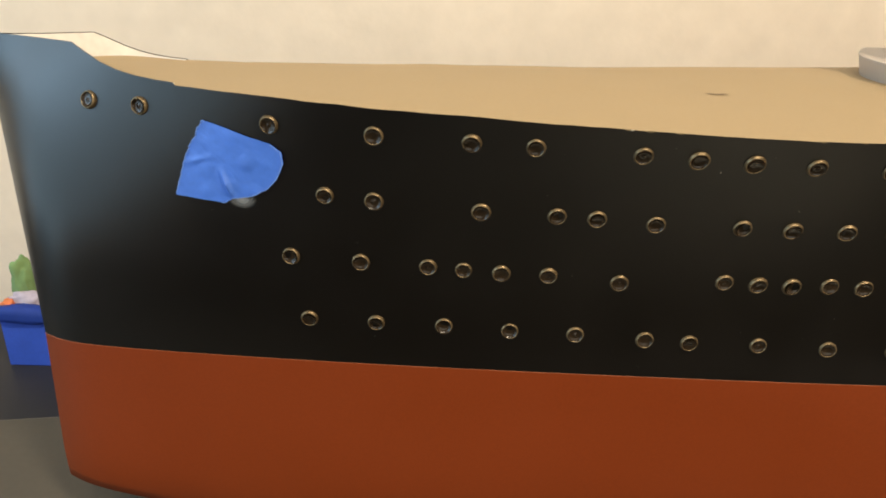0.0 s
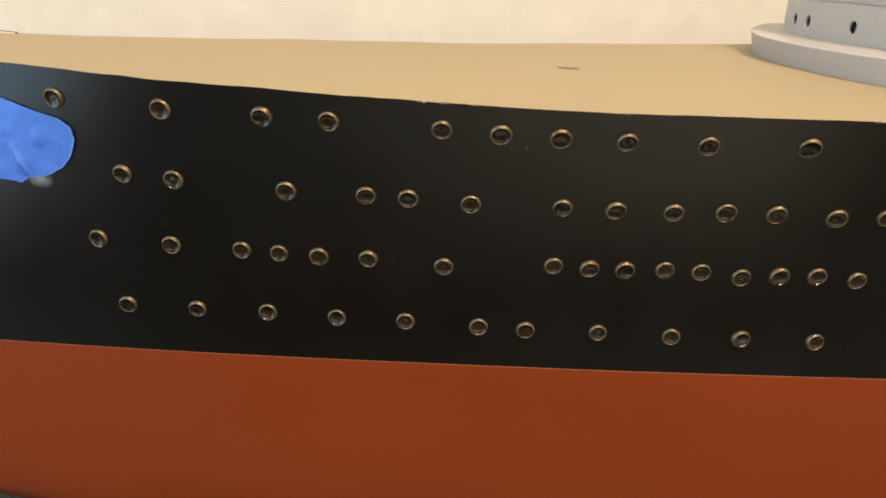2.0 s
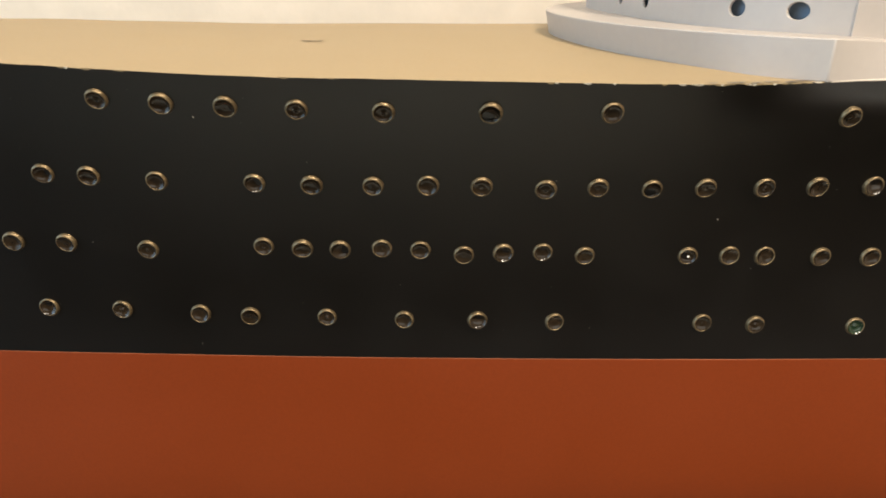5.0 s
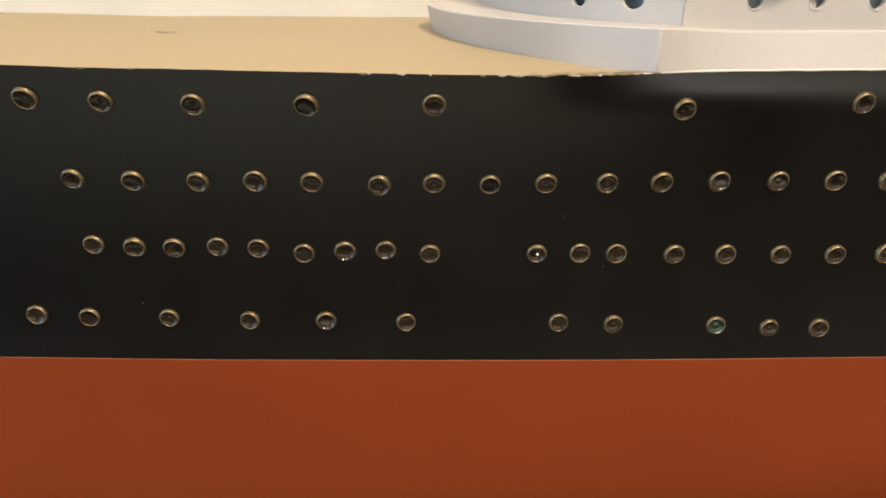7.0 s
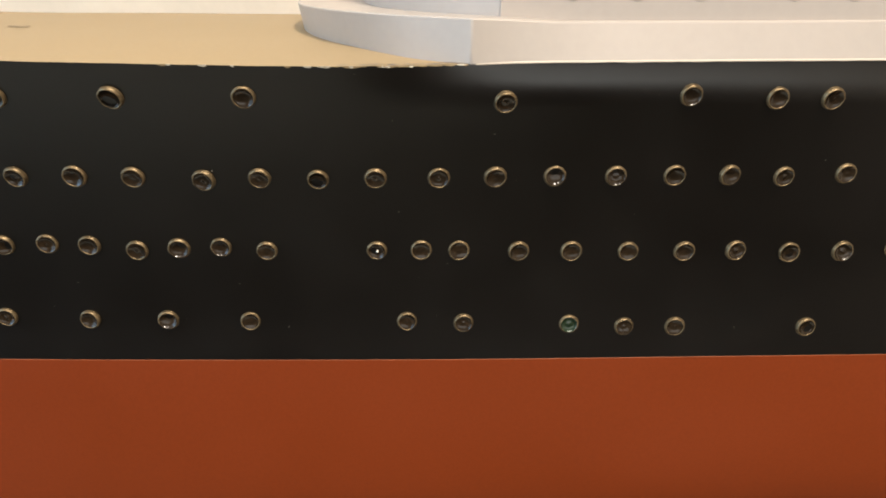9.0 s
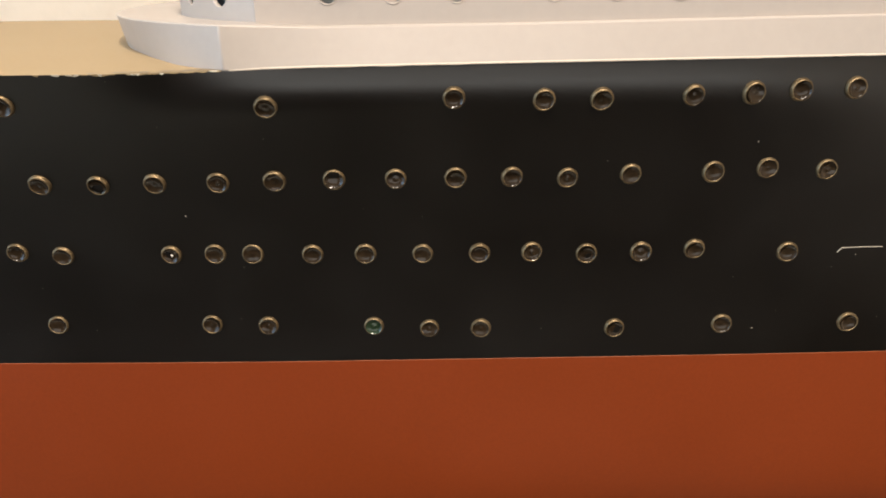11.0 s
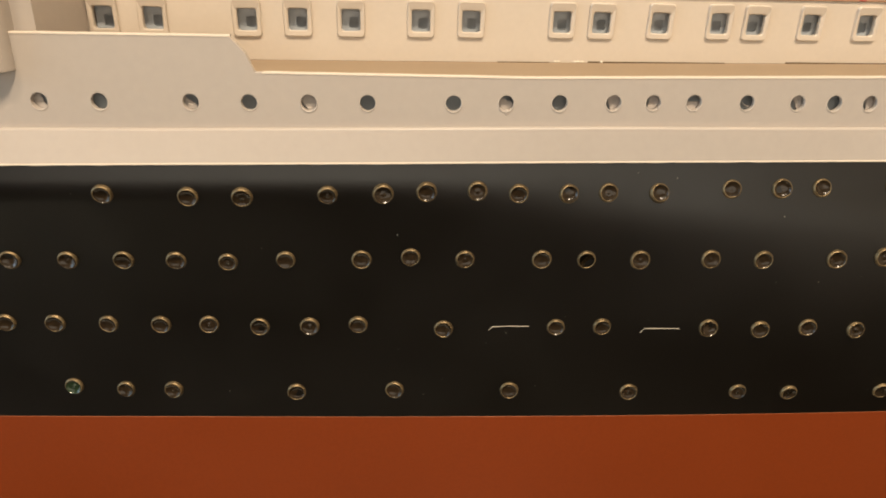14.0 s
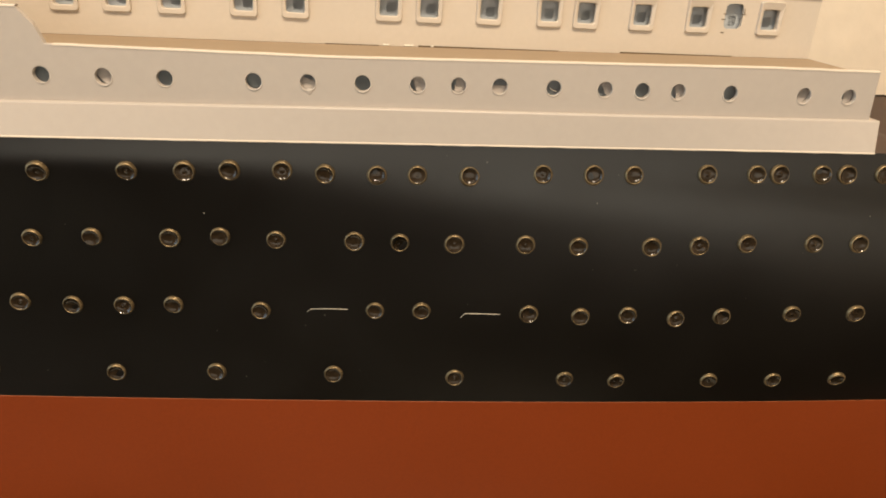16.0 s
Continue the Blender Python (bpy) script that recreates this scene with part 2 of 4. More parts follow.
# the west wall has the window opening
WIN = (-1.6, 0.05, -0.4, 1.25)
bm = bmesh.new()
box(bm, ROOM["x0"] - 0.1, ROOM["x0"], ROOM["y0"], WIN[0], ROOM["z0"], CEILING_Z)
box(bm, ROOM["x0"] - 0.1, ROOM["x0"], WIN[1], ROOM["y1"], ROOM["z0"], CEILING_Z)
box(bm, ROOM["x0"] - 0.1, ROOM["x0"], WIN[0], WIN[1], ROOM["z0"], WIN[2])
box(bm, ROOM["x0"] - 0.1, ROOM["x0"], WIN[0], WIN[1], WIN[3], CEILING_Z)
tagged(part("wall_west", bm, PLASTER), "cream plaster room wall with a window opening", "wall", kind="structure")
tagged(part("floor", box(bmesh.new(), ROOM["x0"] - 0.1, ROOM["x1"] + 0.1, ROOM["y0"] - 0.1, ROOM["y1"] + 0.1, ROOM["z0"] - 0.1, ROOM["z0"]), CARPET), "brown carpeted room floor", "floor", kind="structure")
tagged(part("ceiling", box(bmesh.new(), ROOM["x0"] - 0.1, ROOM["x1"] + 0.1, ROOM["y0"] - 0.1, ROOM["y1"] + 0.1, CEILING_Z, CEILING_Z + 0.1), CEIL), "plain white painted ceiling", "ceiling", kind="structure")

# unseen rug, added so that the upper hull reflects something pale
bm = bmesh.new()
box(bm, -1.0, 0.8, -0.62, -0.06, ROOM["z0"], ROOM["z0"] + 0.012, 0.004)
tagged(part("rug", bm, SHEEN_RUG), "unseen pale cream rug added for the sheen on the upper hull", "rug")

ASKEW = math.atan(0.15)


def ship_plan(along, across):
    """From lengths along and across the ship to the room."""
    c, n = math.cos(ASKEW), math.sin(ASKEW)
    return (along * c - across * n, 0.0465 + along * n + across * c)


# ---- table, cabinet and things behind ----
table = tagged(empty("table", (0.4, -0.1, -0.75)), "grey-brown work table under the model ship", "table")


def under(name, bm, mat, thing, label="", **kw):
    ob = part(name, bm, mat, thing, label, **kw)
    ob.matrix_parent_inverse = Matrix.Translation(-thing.location)
    return ob


bm = bmesh.new()
loft(bm, [ship_plan(a, w) for a, w in ((-0.95, -0.135), (1.75, -0.135), (1.75, 0.088), (-0.95, 0.088))], -0.028, 0.0)
under("tabletop", bm, TABLE, table, bevel=0.003)
for along in (-0.87, 1.67):
    for across in (-0.10, 0.055):
        lx, ly = ship_plan(along, across)
        under("leg", box(bmesh.new(), lx - 0.02, lx + 0.02, ly - 0.02, ly + 0.02, -0.75, -0.028, 0.003), TABLE, table)

cabinet = tagged(empty("cabinet", (-0.5, 0.3, -0.75)), "low dark grey cabinet against the wall", "cabinet")
under("cabinet_body", box(bmesh.new(), -1.2, 0.1, 0.205, 0.398, -0.75, -0.11, 0.003), DARK, cabinet)
under("cabinet_top", box(bmesh.new(), -1.21, 0.11, 0.202, 0.398, -0.11, -0.092, 0.003), DARK, cabinet)

bin_box = tagged(empty("storage_box", (-0.35, 0.32, -0.092)), "blue plastic storage box with cloths in it", "box")
bm = bmesh.new()
for x0, x1, y0, y1 in ((-0.405, -0.30, 0.300, 0.303), (-0.405, -0.30, 0.337, 0.340), (-0.405, -0.402, 0.303, 0.337), (-0.303, -0.30, 0.303, 0.337)):
    box(bm, x0, x1, y0, y1, -0.092, -0.034, 0.0008)
box(bm, -0.402, -0.303, 0.303, 0.337, -0.092, -0.088)
under("box_body", bm, BLUE, bin_box)
bm = bmesh.new()
grid(bm, [[(x, 0.306 - 0.011 * min(1.0, k) - 0.0012 * math.sin(90 * x), -0.0325 - 0.013 * max(0.0, k - 0.7) + 0.0015 * math.sin(110 * x + k)) for x in np.linspace(-0.407, -0.30, 24)] for k in np.linspace(0.0, 1.7, 8)])
bmesh.ops.solidify(bm, geom=bm.faces[:], thickness=0.0015)
under("flap", bm, BLUE, bin_box, "crumpled blue lining folded over the rim", smooth=True)


def heap(name, cx, cy, cz, rx, ry, rz, mat, label, category, seed):
    bm = bmesh.new()
    bmesh.ops.create_icosphere(bm, subdivisions=4, radius=1.0)
    for v in bm.verts:
        n = noise.noise(v.co * 1.6 + Vector((seed, 0, 0))) * 0.35 + noise.noise(v.co * 4 + Vector((0, seed, 0))) * 0.12
        v.co = Vector((cx + v.co.x * rx * (1 + n), cy + v.co.y * ry * (1 + n), max(cz - 0.4 * rz, cz + v.co.z * rz * (1 + n))))
    return tagged(part(name, bm, mat, smooth=True), label, category)


heap("green_cloth", -0.391, 0.324, -0.018, 0.0115, 0.009, 0.023, GREEN, "crumpled green cloth lying in the blue box", "cloth", 3)
heap("lilac_cloth", -0.382, 0.313, -0.031, 0.019, 0.006, 0.008, LILAC, "pale lilac cloth folded in the blue box", "cloth", 8)
heap("orange_cloth", -0.3985, 0.3085, -0.0325, 0.006, 0.005, 0.004, ORANGE, "small orange rag on top of the blue box", "cloth", 5)

# ---- model ship ----
ZW, STEM_X, AXIS = 0.1, -0.1878, 0.034
FIT = (-0.00323, 0.00017, 0.00942, -0.00276, 0.00337, 0.00907, 0.00516, -0.03519, -0.00853, -0.00057, -0.02591, 0.01662, 0.05597, -0.01417, -0.00203)
HULL_END = 0.95


def skin(x, z):
    """The near side's plan line at height z over the waterline."""
    xr = min(x, 0.70)
    u, w = (xr - 0.25) / 0.4, min(max(z, 0.0), 0.1275) / 0.1
    y = sum(c * u ** (k % 5) * w ** (k // 5) for k, c in enumerate(FIT))
    m = min(max((x - 0.235) / 0.06, 0.0), 1.0)
    if m > 0 and z > 0.078:
        # the side falls in a little under the strake
        m, w = m * m * (3 - 2 * m), min(z, 0.0945) / 0.1
        upright = sum(c * u ** (k % 5) * w ** (k // 5) for k, c in enumerate(FIT))
        start = lerp(x, ((0.43, 0.0915), (0.52, 0.078)))
        fall = lerp(x, ((0.43, 0.0019), (0.52, 0.0028)))
        y += m * (upright + fall * min(1.2, max(0.0, z - start) / (0.1035 - start)) ** 2 - y)
        w = z / 0.1
    y += (x - xr) * 0.08
    s = max(0.0, (-0.15 - x) / (-0.15 - STEM_X))
    if s > 0:
        u0 = (STEM_X - 0.25) / 0.4
        y0 = sum(c * u0 ** (k % 5) * w ** (k // 5) for k, c in enumerate(FIT))
        y += (middle(STEM_X, z) - y0) * s ** 3
    a = middle(x, z)
    if z < 0:
        y = a - (a - y) * (1 - 0.28 * (-z / 0.1) ** 7)
    return min(y, a)


def axis(x):
    """The ship's middle line in plan; the hull lies a little askew to x."""
    return 0.0465 + 0.15 * x if x > -0.08 else 0.0355


def low(z):
    return 1.0 - min(max(z, 0.0), 0.1) / 0.1


def middle(x, z):
    return axis(x) - 0.013 * low(z) * min(1.0, max(0.0, (-0.08 - x) / 0.1))


def normal(x, z):
    e = 0.0015
    dx, dz = (skin(x + e, z) - skin(x - e, z)) / (2 * e), (skin(x, z + e) - skin(x, z - e)) / (2 * e)
    return Vector((dx, -1.0, dz)).normalized()


SHEER = ((-0.19, 0.1178), (-0.1006, 0.1130), (-0.0693, 0.1115), (-0.0352, 0.1096), (-0.0158, 0.1087), (0.0028, 0.1083), (0.012, 0.1079), (0.03, 0.1068), (0.045, 0.1063), (0.065, 0.1055), (0.0815, 0.1047), (0.0965, 0.1041), (0.113, 0.1037), (0.129, 0.1035), (0.1436, 0.1033), (0.16, 0.1031), (0.19, 0.1025), (0.213, 0.1021), (0.236, 0.1018), (0.262, 0.1017), (0.285, 0.1023), (0.3, 0.1025), (0.36, 0.1028), (0.45, 0.1030), (0.5, 0.1032), (0.58, 0.1038), (0.62, 0.1043), (0.67, 0.1051), (0.70, 0.1052), (0.706, 0.1040), (0.718, 0.072), (0.95, 0.072))
BULWARK = ((-0.19, 0.1270), (-0.1835, 0.1267), (-0.1432, 0.1253), (-0.1377, 0.1219), (-0.13, 0.1185), (-0.1215, 0.1161), (-0.112, 0.1147), (-0.1008, 0.1139))


def sheer(x):
    return lerp(x, SHEER)


ship = tagged(empty("model_ship", (0.35, 0.1, 0.0)), "unfinished model ocean liner, black and red hull, brass portholes", "model ship")


def on_ship(name, bm, mat, label="", parent=None, **kw):
    ob = part(name, bm, mat, parent or ship, label, **kw)
    if parent is None:
        ob.matrix_parent_inverse = Matrix.Translation(-ship.location)
    return ob


XS = sorted({*[STEM_X + (-0.1 - STEM_X) * k * k / 400 for k in range(21)], *np.round(np.linspace(-0.1, HULL_END, 176), 5), -0.1008})


def forefoot(x, z):
    """Rounds the foot of the stem."""
    return x + 0.0078 * low(z) * (1.0 + 5.0 * min(z, 0.0)) * max(0.0, (-0.13 - x) / 0.0578) + 0.001 * max(0.0, (-z - 0.075) / 0.025) ** 2 * max(0.0, min(1.0, (-0.1 - x) / 0.085))


def foot_rise(d):
    """How much the keel rises towards the stem."""
    return 3.3 * max(0.0, min(d, 0.03)) + 1.9 * max(0.0, d - 0.03)


FULLER = ((-0.19, 1.40), (-0.143, 1.48), (-0.13, 1.33), (-0.12, 1.2), (-0.11, 1.1), (-0.1, 1.04), (0.0, 1.0))
SKEW = ((-0.1, 0.29), (0.0, 0.16), (0.1, 0.15))


def far_side(x, z):
    """The near side's mirror image across the askew middle line."""
    y = skin(x, z)
    d = 2 * (middle(x, z) - y) * lerp(x, FULLER)
    return forefoot(x, z) - lerp(x, SKEW) * d, y + d


def side_pair(zs, top=None):
    """Both sides of the hull as one sheet, from the far stern round the stem to the near stern."""
    out = []
    for k in range(zs):
        row = []
        for x in reversed(XS):
            z = top(x, k)
            row.append((*far_side(x, z), z + ZW))
        for x in XS[1:]:
            z = top(x, k)
            row.append((forefoot(x, z), skin(x, z), z + ZW))
        out.append(row)
    return out


def top_height(x):
    return lerp(x, BULWARK) if x <= -0.1008 + 1e-6 else sheer(x)


def water(x):
    """The paint's edge at the waterline dips a little amidships."""
    return lerp(x, ((0.06, 0.0), (0.14, -0.0003), (0.27, -0.0004), (0.36, 0.0)))


bm = bmesh.new()
grid(bm, side_pair(25, lambda x, k: water(x) * (1 - k / 24) + (k / 24) * (top_height(x) + 0.00035 * noise.noise((x * 90, 3, 0)) * (x > -0.1))))
on_ship("hull_side", bm, BLACK, "satin black painted topsides", smooth=True)
bm = bmesh.new()
rows = [[(x, y, ZW + (z - ZW) * (1 - foot_rise(-0.088 - x))) for x, y, z in row] for row in side_pair(15, lambda x, k: water(x) * k / 14 - 0.1 * (1 - k / 14))]
grid(bm, rows)
n = len(XS)
foot = rows[0]
for i in range(n - 1):
    a, b = foot[i], foot[i + 1]
    c, d = foot[len(foot) - 1 - i - 1], foot[len(foot) - 1 - i]
    if i < n - 2:
        bm.faces.new([bm.verts.new(p) for p in (a, b, c, d)])
bmesh.ops.remove_doubles(bm, verts=bm.verts, dist=1e-6)
on_ship("hull_bottom", bm, RED, "red oxide painted underwater hull", smooth=True)
bm = bmesh.new()
line = [(forefoot(x, 0.0), skin(x, 0.0)) for x in XS]
grid(bm, [[(x, y + off, z + water(x) + ZW) for x, y in line] for off, z in ((0.0, -0.00009), (-0.00010, -0.00005), (-0.00010, 0.00005), (0.0, 0.00009))])
on_ship("waterline_ridge", bm, STRIPE, "thin pale paint ridge at the waterline", smooth=True)
# stern closure
bm = bmesh.new()
zs = [-0.1 + (0.1 + sheer(HULL_END)) * k / 12 for k in range(13)]
loop = [(HULL_END, skin(HULL_END, z), z + ZW) for z in zs] + [(*far_side(HULL_END, z), z + ZW) for z in reversed(zs)]
bm.faces.new([bm.verts.new(p) for p in loop])
on_ship("transom", bm, BLACK)

# deck
bm = bmesh.new()
rows = []
for x in [x for x in XS[2:] if x < 0.674]:
    a = skin(x, sheer(x)) + 0.0004
    fx, b = far_side(x, sheer(x))
    b += 0.0004
    rows.append([(x + (fx - x) * k / 10, a + (b - a) * k / 10, sheer(x) + ZW - 0.0002 + (0.0002 + 0.0012 * min(1.0, max(0.0, (x + 0.12) / 0.1)) + 0.0010 * min(1.0, max(0.0, (x - 0.15) / 0.06))) * (1 - (2 * k / 10 - 1) ** 2) + 0.0005 * (k / 10) ** 6) for k in range(11)])
grid(bm, rows)
on_ship("deck", bm, TAN, "smooth tan painted deck", smooth=True)
# bare brown after deck behind the strake's end
bm = bmesh.new()
grid(bm, [[(x, skin(x, sheer(x)) + 0.0004, sheer(x) + ZW - 0.0012), (*far_side(x, sheer(x)), sheer(x) + ZW - 0.0012)] for x in np.linspace(0.6725, HULL_END, 60)])
on_ship("after_deck", bm, BAREDECK, "bare dark brown after deck", smooth=True)
# white lining inside the raised bulwark at the stem
for sign in (1, -1):
    bm = bmesh.new()
    inner, outer = [], []
    xs = [x for x in XS if -0.186 <= x <= -0.1008]
    for x in xs:
        for rows, off in ((outer, 0.0004), (inner, 0.0014)):
            zt, zb = lerp(x, BULWARK) - 0.0003, sheer(x) - 0.001
            col = []
            for z in (zb, zt):
                y = skin(x, z) + off
                fx, fy = far_side(x, zt)
                fy -= (0.0016 + 0.004 * max(0.0, min(1.0, (-0.115 - x) / 0.03))) * (zt - z) / 0.012
                col.append((x, min(y, axis(x)), z + ZW) if sign > 0 else (fx, max(fy - off, axis(x)), z + ZW))
            rows.append(col)
    grid(bm, inner)
    grid(bm, [[o[1], i[1]] for o, i in zip(outer, inner)])
    on_ship("bulwark_lining", bm, BRIGHT, "white inner face of the raised bow bulwark", smooth=True)
    bm = bmesh.new()
    grid(bm, [[(p[1][0], p[1][1] - sign * 0.0004, p[1][2] + 0.0003), (p[1][0] * 0.7 + q[1][0] * 0.3, p[1][1] * 0.7 + q[1][1] * 0.3, p[1][2] + 0.0003)] for p, q in zip(outer, inner)])
    on_ship("bulwark_cap", bm, SCUFF_SHADE if sign < 0 else BLACK, "thin dark painted rail edge")

# scuff on the deck
bm = bmesh.new()
zd = sheer(0.1123) + ZW + 0.0014
edge = [(-0.0044, 0.0012), (-0.0040, -0.0004), (-0.0028, -0.0013), (-0.0010, -0.0021), (0.0014, -0.0022), (0.0030, -0.0014), (0.0043, -0.0016), (0.0046, -0.0003), (0.0034, 0.0009), (0.0022, 0.0002), (0.0008, -0.0006), (-0.0009, 0.0001), (-0.0020, 0.0007), (-0.0031, 0.0004), (-0.0036, 0.0019)]
bm.faces.new([bm.verts.new((0.1123 + x, 0.0592 + y, zd)) for x, y in edge])
on_ship("deck_scuff", bm, SCUFF_SHADE, "small dark gouge in the deck paint")

# paint chips along the deck edge
random.seed(4)
for k in range(38):
    x = random.uniform(0.225, 0.275) if k < 28 else random.uniform(0.05, 0.225)
    w, h = random.uniform(0.0005, 0.0018), random.uniform(0.0001, 0.00045)
    z = sheer(x) - 0.0001
    bm = bmesh.new()
    outline = [(-w, 0.0), (-0.4 * w, -h * random.uniform(0.4, 1)), (0.3 * w, -h), (w, -h * random.uniform(0, 0.5)), (w * 0.8, 0.0002), (-w * 0.8, 0.0002)]
    bm.faces.new([bm.verts.new((x + a, skin(x + a, z + b) - 0.00012, z + b + ZW)) for a, b in outline])
    on_ship("paint_chip", bm, random.choice((TAN, CHIP, TAN)))

# portholes
ROW_A = ((-0.1370, 0.1055), (-0.1153, 0.1048), (-0.0653, 0.1013), (-0.0279, 0.0995), (0.0057, 0.0986), (0.0272, 0.0980), (0.0627, 0.0965), (0.0811, 0.0954), (0.0996, 0.0946), (0.1202, 0.0939), (0.1454, 0.0932), (0.1767, 0.0931), (0.2126, 0.0932), (0.2857, 0.0914), (0.3399, 0.0931), (0.3664, 0.0920), (0.3836, 0.0918),
         (0.4113, 0.0924), (0.4296, 0.0927), (0.4441, 0.0933), (0.4612, 0.0935), (0.4753, 0.0925), (0.4927, 0.0924), (0.5064, 0.0927), (0.5244, 0.0926), (0.5500, 0.0939), (0.5680, 0.0941), (0.5824, 0.0944), (0.6089, 0.0955), (0.6268, 0.0960), (0.6352, 0.0963), (0.6507, 0.0968), (0.6599, 0.0971), (0.6735, 0.0977))
ROW_B = ((-0.0469, 0.0757), (-0.0289, 0.0744), (0.0100, 0.0720), (0.0372, 0.0714), (0.0515, 0.0708), (0.0726, 0.0693), (0.1034, 0.0688), (0.1214, 0.0682), (0.1408, 0.0679), (0.1582, 0.0682), (0.1753, 0.0678), (0.1959, 0.0667), (0.2127, 0.0673), (0.2302, 0.0668), (0.2476, 0.0671), (0.2669, 0.0671), (0.2843, 0.0673), (0.3027, 0.0675), (0.3218, 0.0674),
         (0.3404, 0.0674), (0.3581, 0.0673), (0.3756, 0.0667), (0.3955, 0.0676), (0.4217, 0.0678), (0.4388, 0.0688), (0.4579, 0.0680), (0.4851, 0.0681), (0.5011, 0.0681), (0.5204, 0.0681), (0.5459, 0.0686), (0.5650, 0.0685), (0.5916, 0.0692), (0.6089, 0.0702), (0.6263, 0.0716), (0.6508, 0.0726), (0.6674, 0.0732))
ROW_C = ((-0.0619, 0.0497), (-0.0349, 0.0484), (-0.0091, 0.0475), (0.0044, 0.0467), (0.0188, 0.0459), (0.0366, 0.0456), (0.0637, 0.0433), (0.1029, 0.0449), (0.1158, 0.0440), (0.1285, 0.0437), (0.1426, 0.0442), (0.1556, 0.0436), (0.1703, 0.0417), (0.1837, 0.0425), (0.1971, 0.0428), (0.2116, 0.0414), (0.2470, 0.0413), (0.2614, 0.0414), (0.2737, 0.0412),
         (0.2933, 0.0408), (0.3107, 0.0407), (0.3296, 0.0405), (0.3484, 0.0404), (0.3657, 0.0406), (0.3839, 0.0398), (0.4020, 0.0401), (0.4197, 0.0409), (0.4510, 0.0394), (0.4926, 0.0406), (0.5097, 0.0410), (0.5496, 0.0410), (0.5691, 0.0406), (0.5868, 0.0418), (0.6052, 0.0410), (0.6224, 0.0426), (0.6487, 0.0446), (0.6729, 0.0458))
ROW_D = ((-0.0569, 0.0215), (-0.0299, 0.0208), (-0.0027, 0.0206), (0.0236, 0.0194), (0.0496, 0.0188), (0.0772, 0.0174), (0.0949, 0.0166), (0.1221, 0.0164), (0.1496, 0.0155), (0.1758, 0.0153), (0.2034, 0.0148), (0.2565, 0.0145), (0.2758, 0.0138),
         (0.3122, 0.0132), (0.3314, 0.0121), (0.3492, 0.0120), (0.3956, 0.0114), (0.4329, 0.0125), (0.4770, 0.0125), (0.5236, 0.0119), (0.5667, 0.0120), (0.5873, 0.0115), (0.6246, 0.0123), (0.6507, 0.0130), (0.6769, 0.0139))
RIM = ((0.00352, -0.0004), (0.00348, 0.0002), (0.00339, 0.0006), (0.00324, 0.0009), (0.00306, 0.00106), (0.00293, 0.00111), (0.00282, 0.00104), (0.00276, 0.00096))


def porthole_meshes(kind):
    """A brass eyelet and the dark resin dish set in it."""
    rim, pane = bmesh.new(), bmesh.new()
    lathe(rim, RIM, 28, Matrix.Identity(4))
    depth, curve = (0.00096, 0.0008, 0.00092, 0.0008, 0.0009, 0.0007)[kind], (3.8, 2.6, 3.2, 4.2, 3.0, 2.2)[kind]
    bump = (0.0, 0.0003, 0.0, 0.0004, 0.0, 0.0002)[kind]
    for v in rim.verts:
        v.co += v.co.normalized() * 0.00016 * noise.noise(v.co * 900 + Vector((kind * 7.3, 0, 0)))
    dish = []
    for k in range(13):
        r = 0.0029 * (1 - k / 12)
        u = r / 0.0029
        dish.append((r, 0.00102 - depth * (1 - u ** curve) + bump * max(0.0, 1 - u * 2.2) ** 1.3))
    lathe(pane, dish, 24, Matrix.Identity(4))
    out = []
    for nm, b, mat in (("porthole", rim, BRASS), ("porthole_glass", pane, GLASS)):
        bmesh.ops.recalc_face_normals(b, faces=b.faces)
        me = bpy.data.meshes.new(nm)
        b.to_mesh(me)
        b.free()
        me.materials.append(mat)
        for p in me.polygons:
            p.use_smooth = True
        out.append(me)
    return out


EYELETS = [porthole_meshes(k) for k in range(6)]
random.seed(11)
for row in (ROW_A, ROW_B, ROW_C, ROW_D):
    for x, z in row:
        rim_me, pane_me = random.choice(EYELETS)
        nrm = normal(x, z)
        tilt = Euler((random.gauss(0, 0.05), random.gauss(0, 0.05), random.uniform(0, 6.28))).to_matrix()
        turn = nrm.to_track_quat("Z", "Y").to_matrix() @ tilt
        rim = new("porthole", rim_me)
        rim.parent = ship
        rim.matrix_parent_inverse = Matrix.Translation(-ship.location)
        rim.matrix_basis = Matrix.Translation((x, skin(x, z), z + ZW)) @ turn.to_4x4() @ Matrix.Scale(random.uniform(0.96, 1.04), 4)
        pane = new("porthole_glass", pane_me)
        pane.parent = rim
        if row is ROW_D and abs(x - 0.3122) < 0.002:
            pane.data = pane_me.copy()
            pane.data.materials[0] = GREENGLASS
            pane["label"] = "green-tinged resin dish"
        # a white bead stands in for the glint in this dish
        if row is ROW_C and abs(x - 0.2472) < 0.002:
            bm = bmesh.new()
            bmesh.ops.create_icosphere(bm, subdivisions=2, radius=0.00045, matrix=Matrix.Translation((0.0002, 0.0003, 0.0004)))
            part("white_bead", bm, GLUE_GLINT, pane, "small white bead for the glint in the dish", smooth=True)
        pane.matrix_basis = Matrix.Rotation(random.uniform(0, 6.28), 4, "Z") @ Matrix.Rotation(random.gauss(0, 0.12), 4, "X")

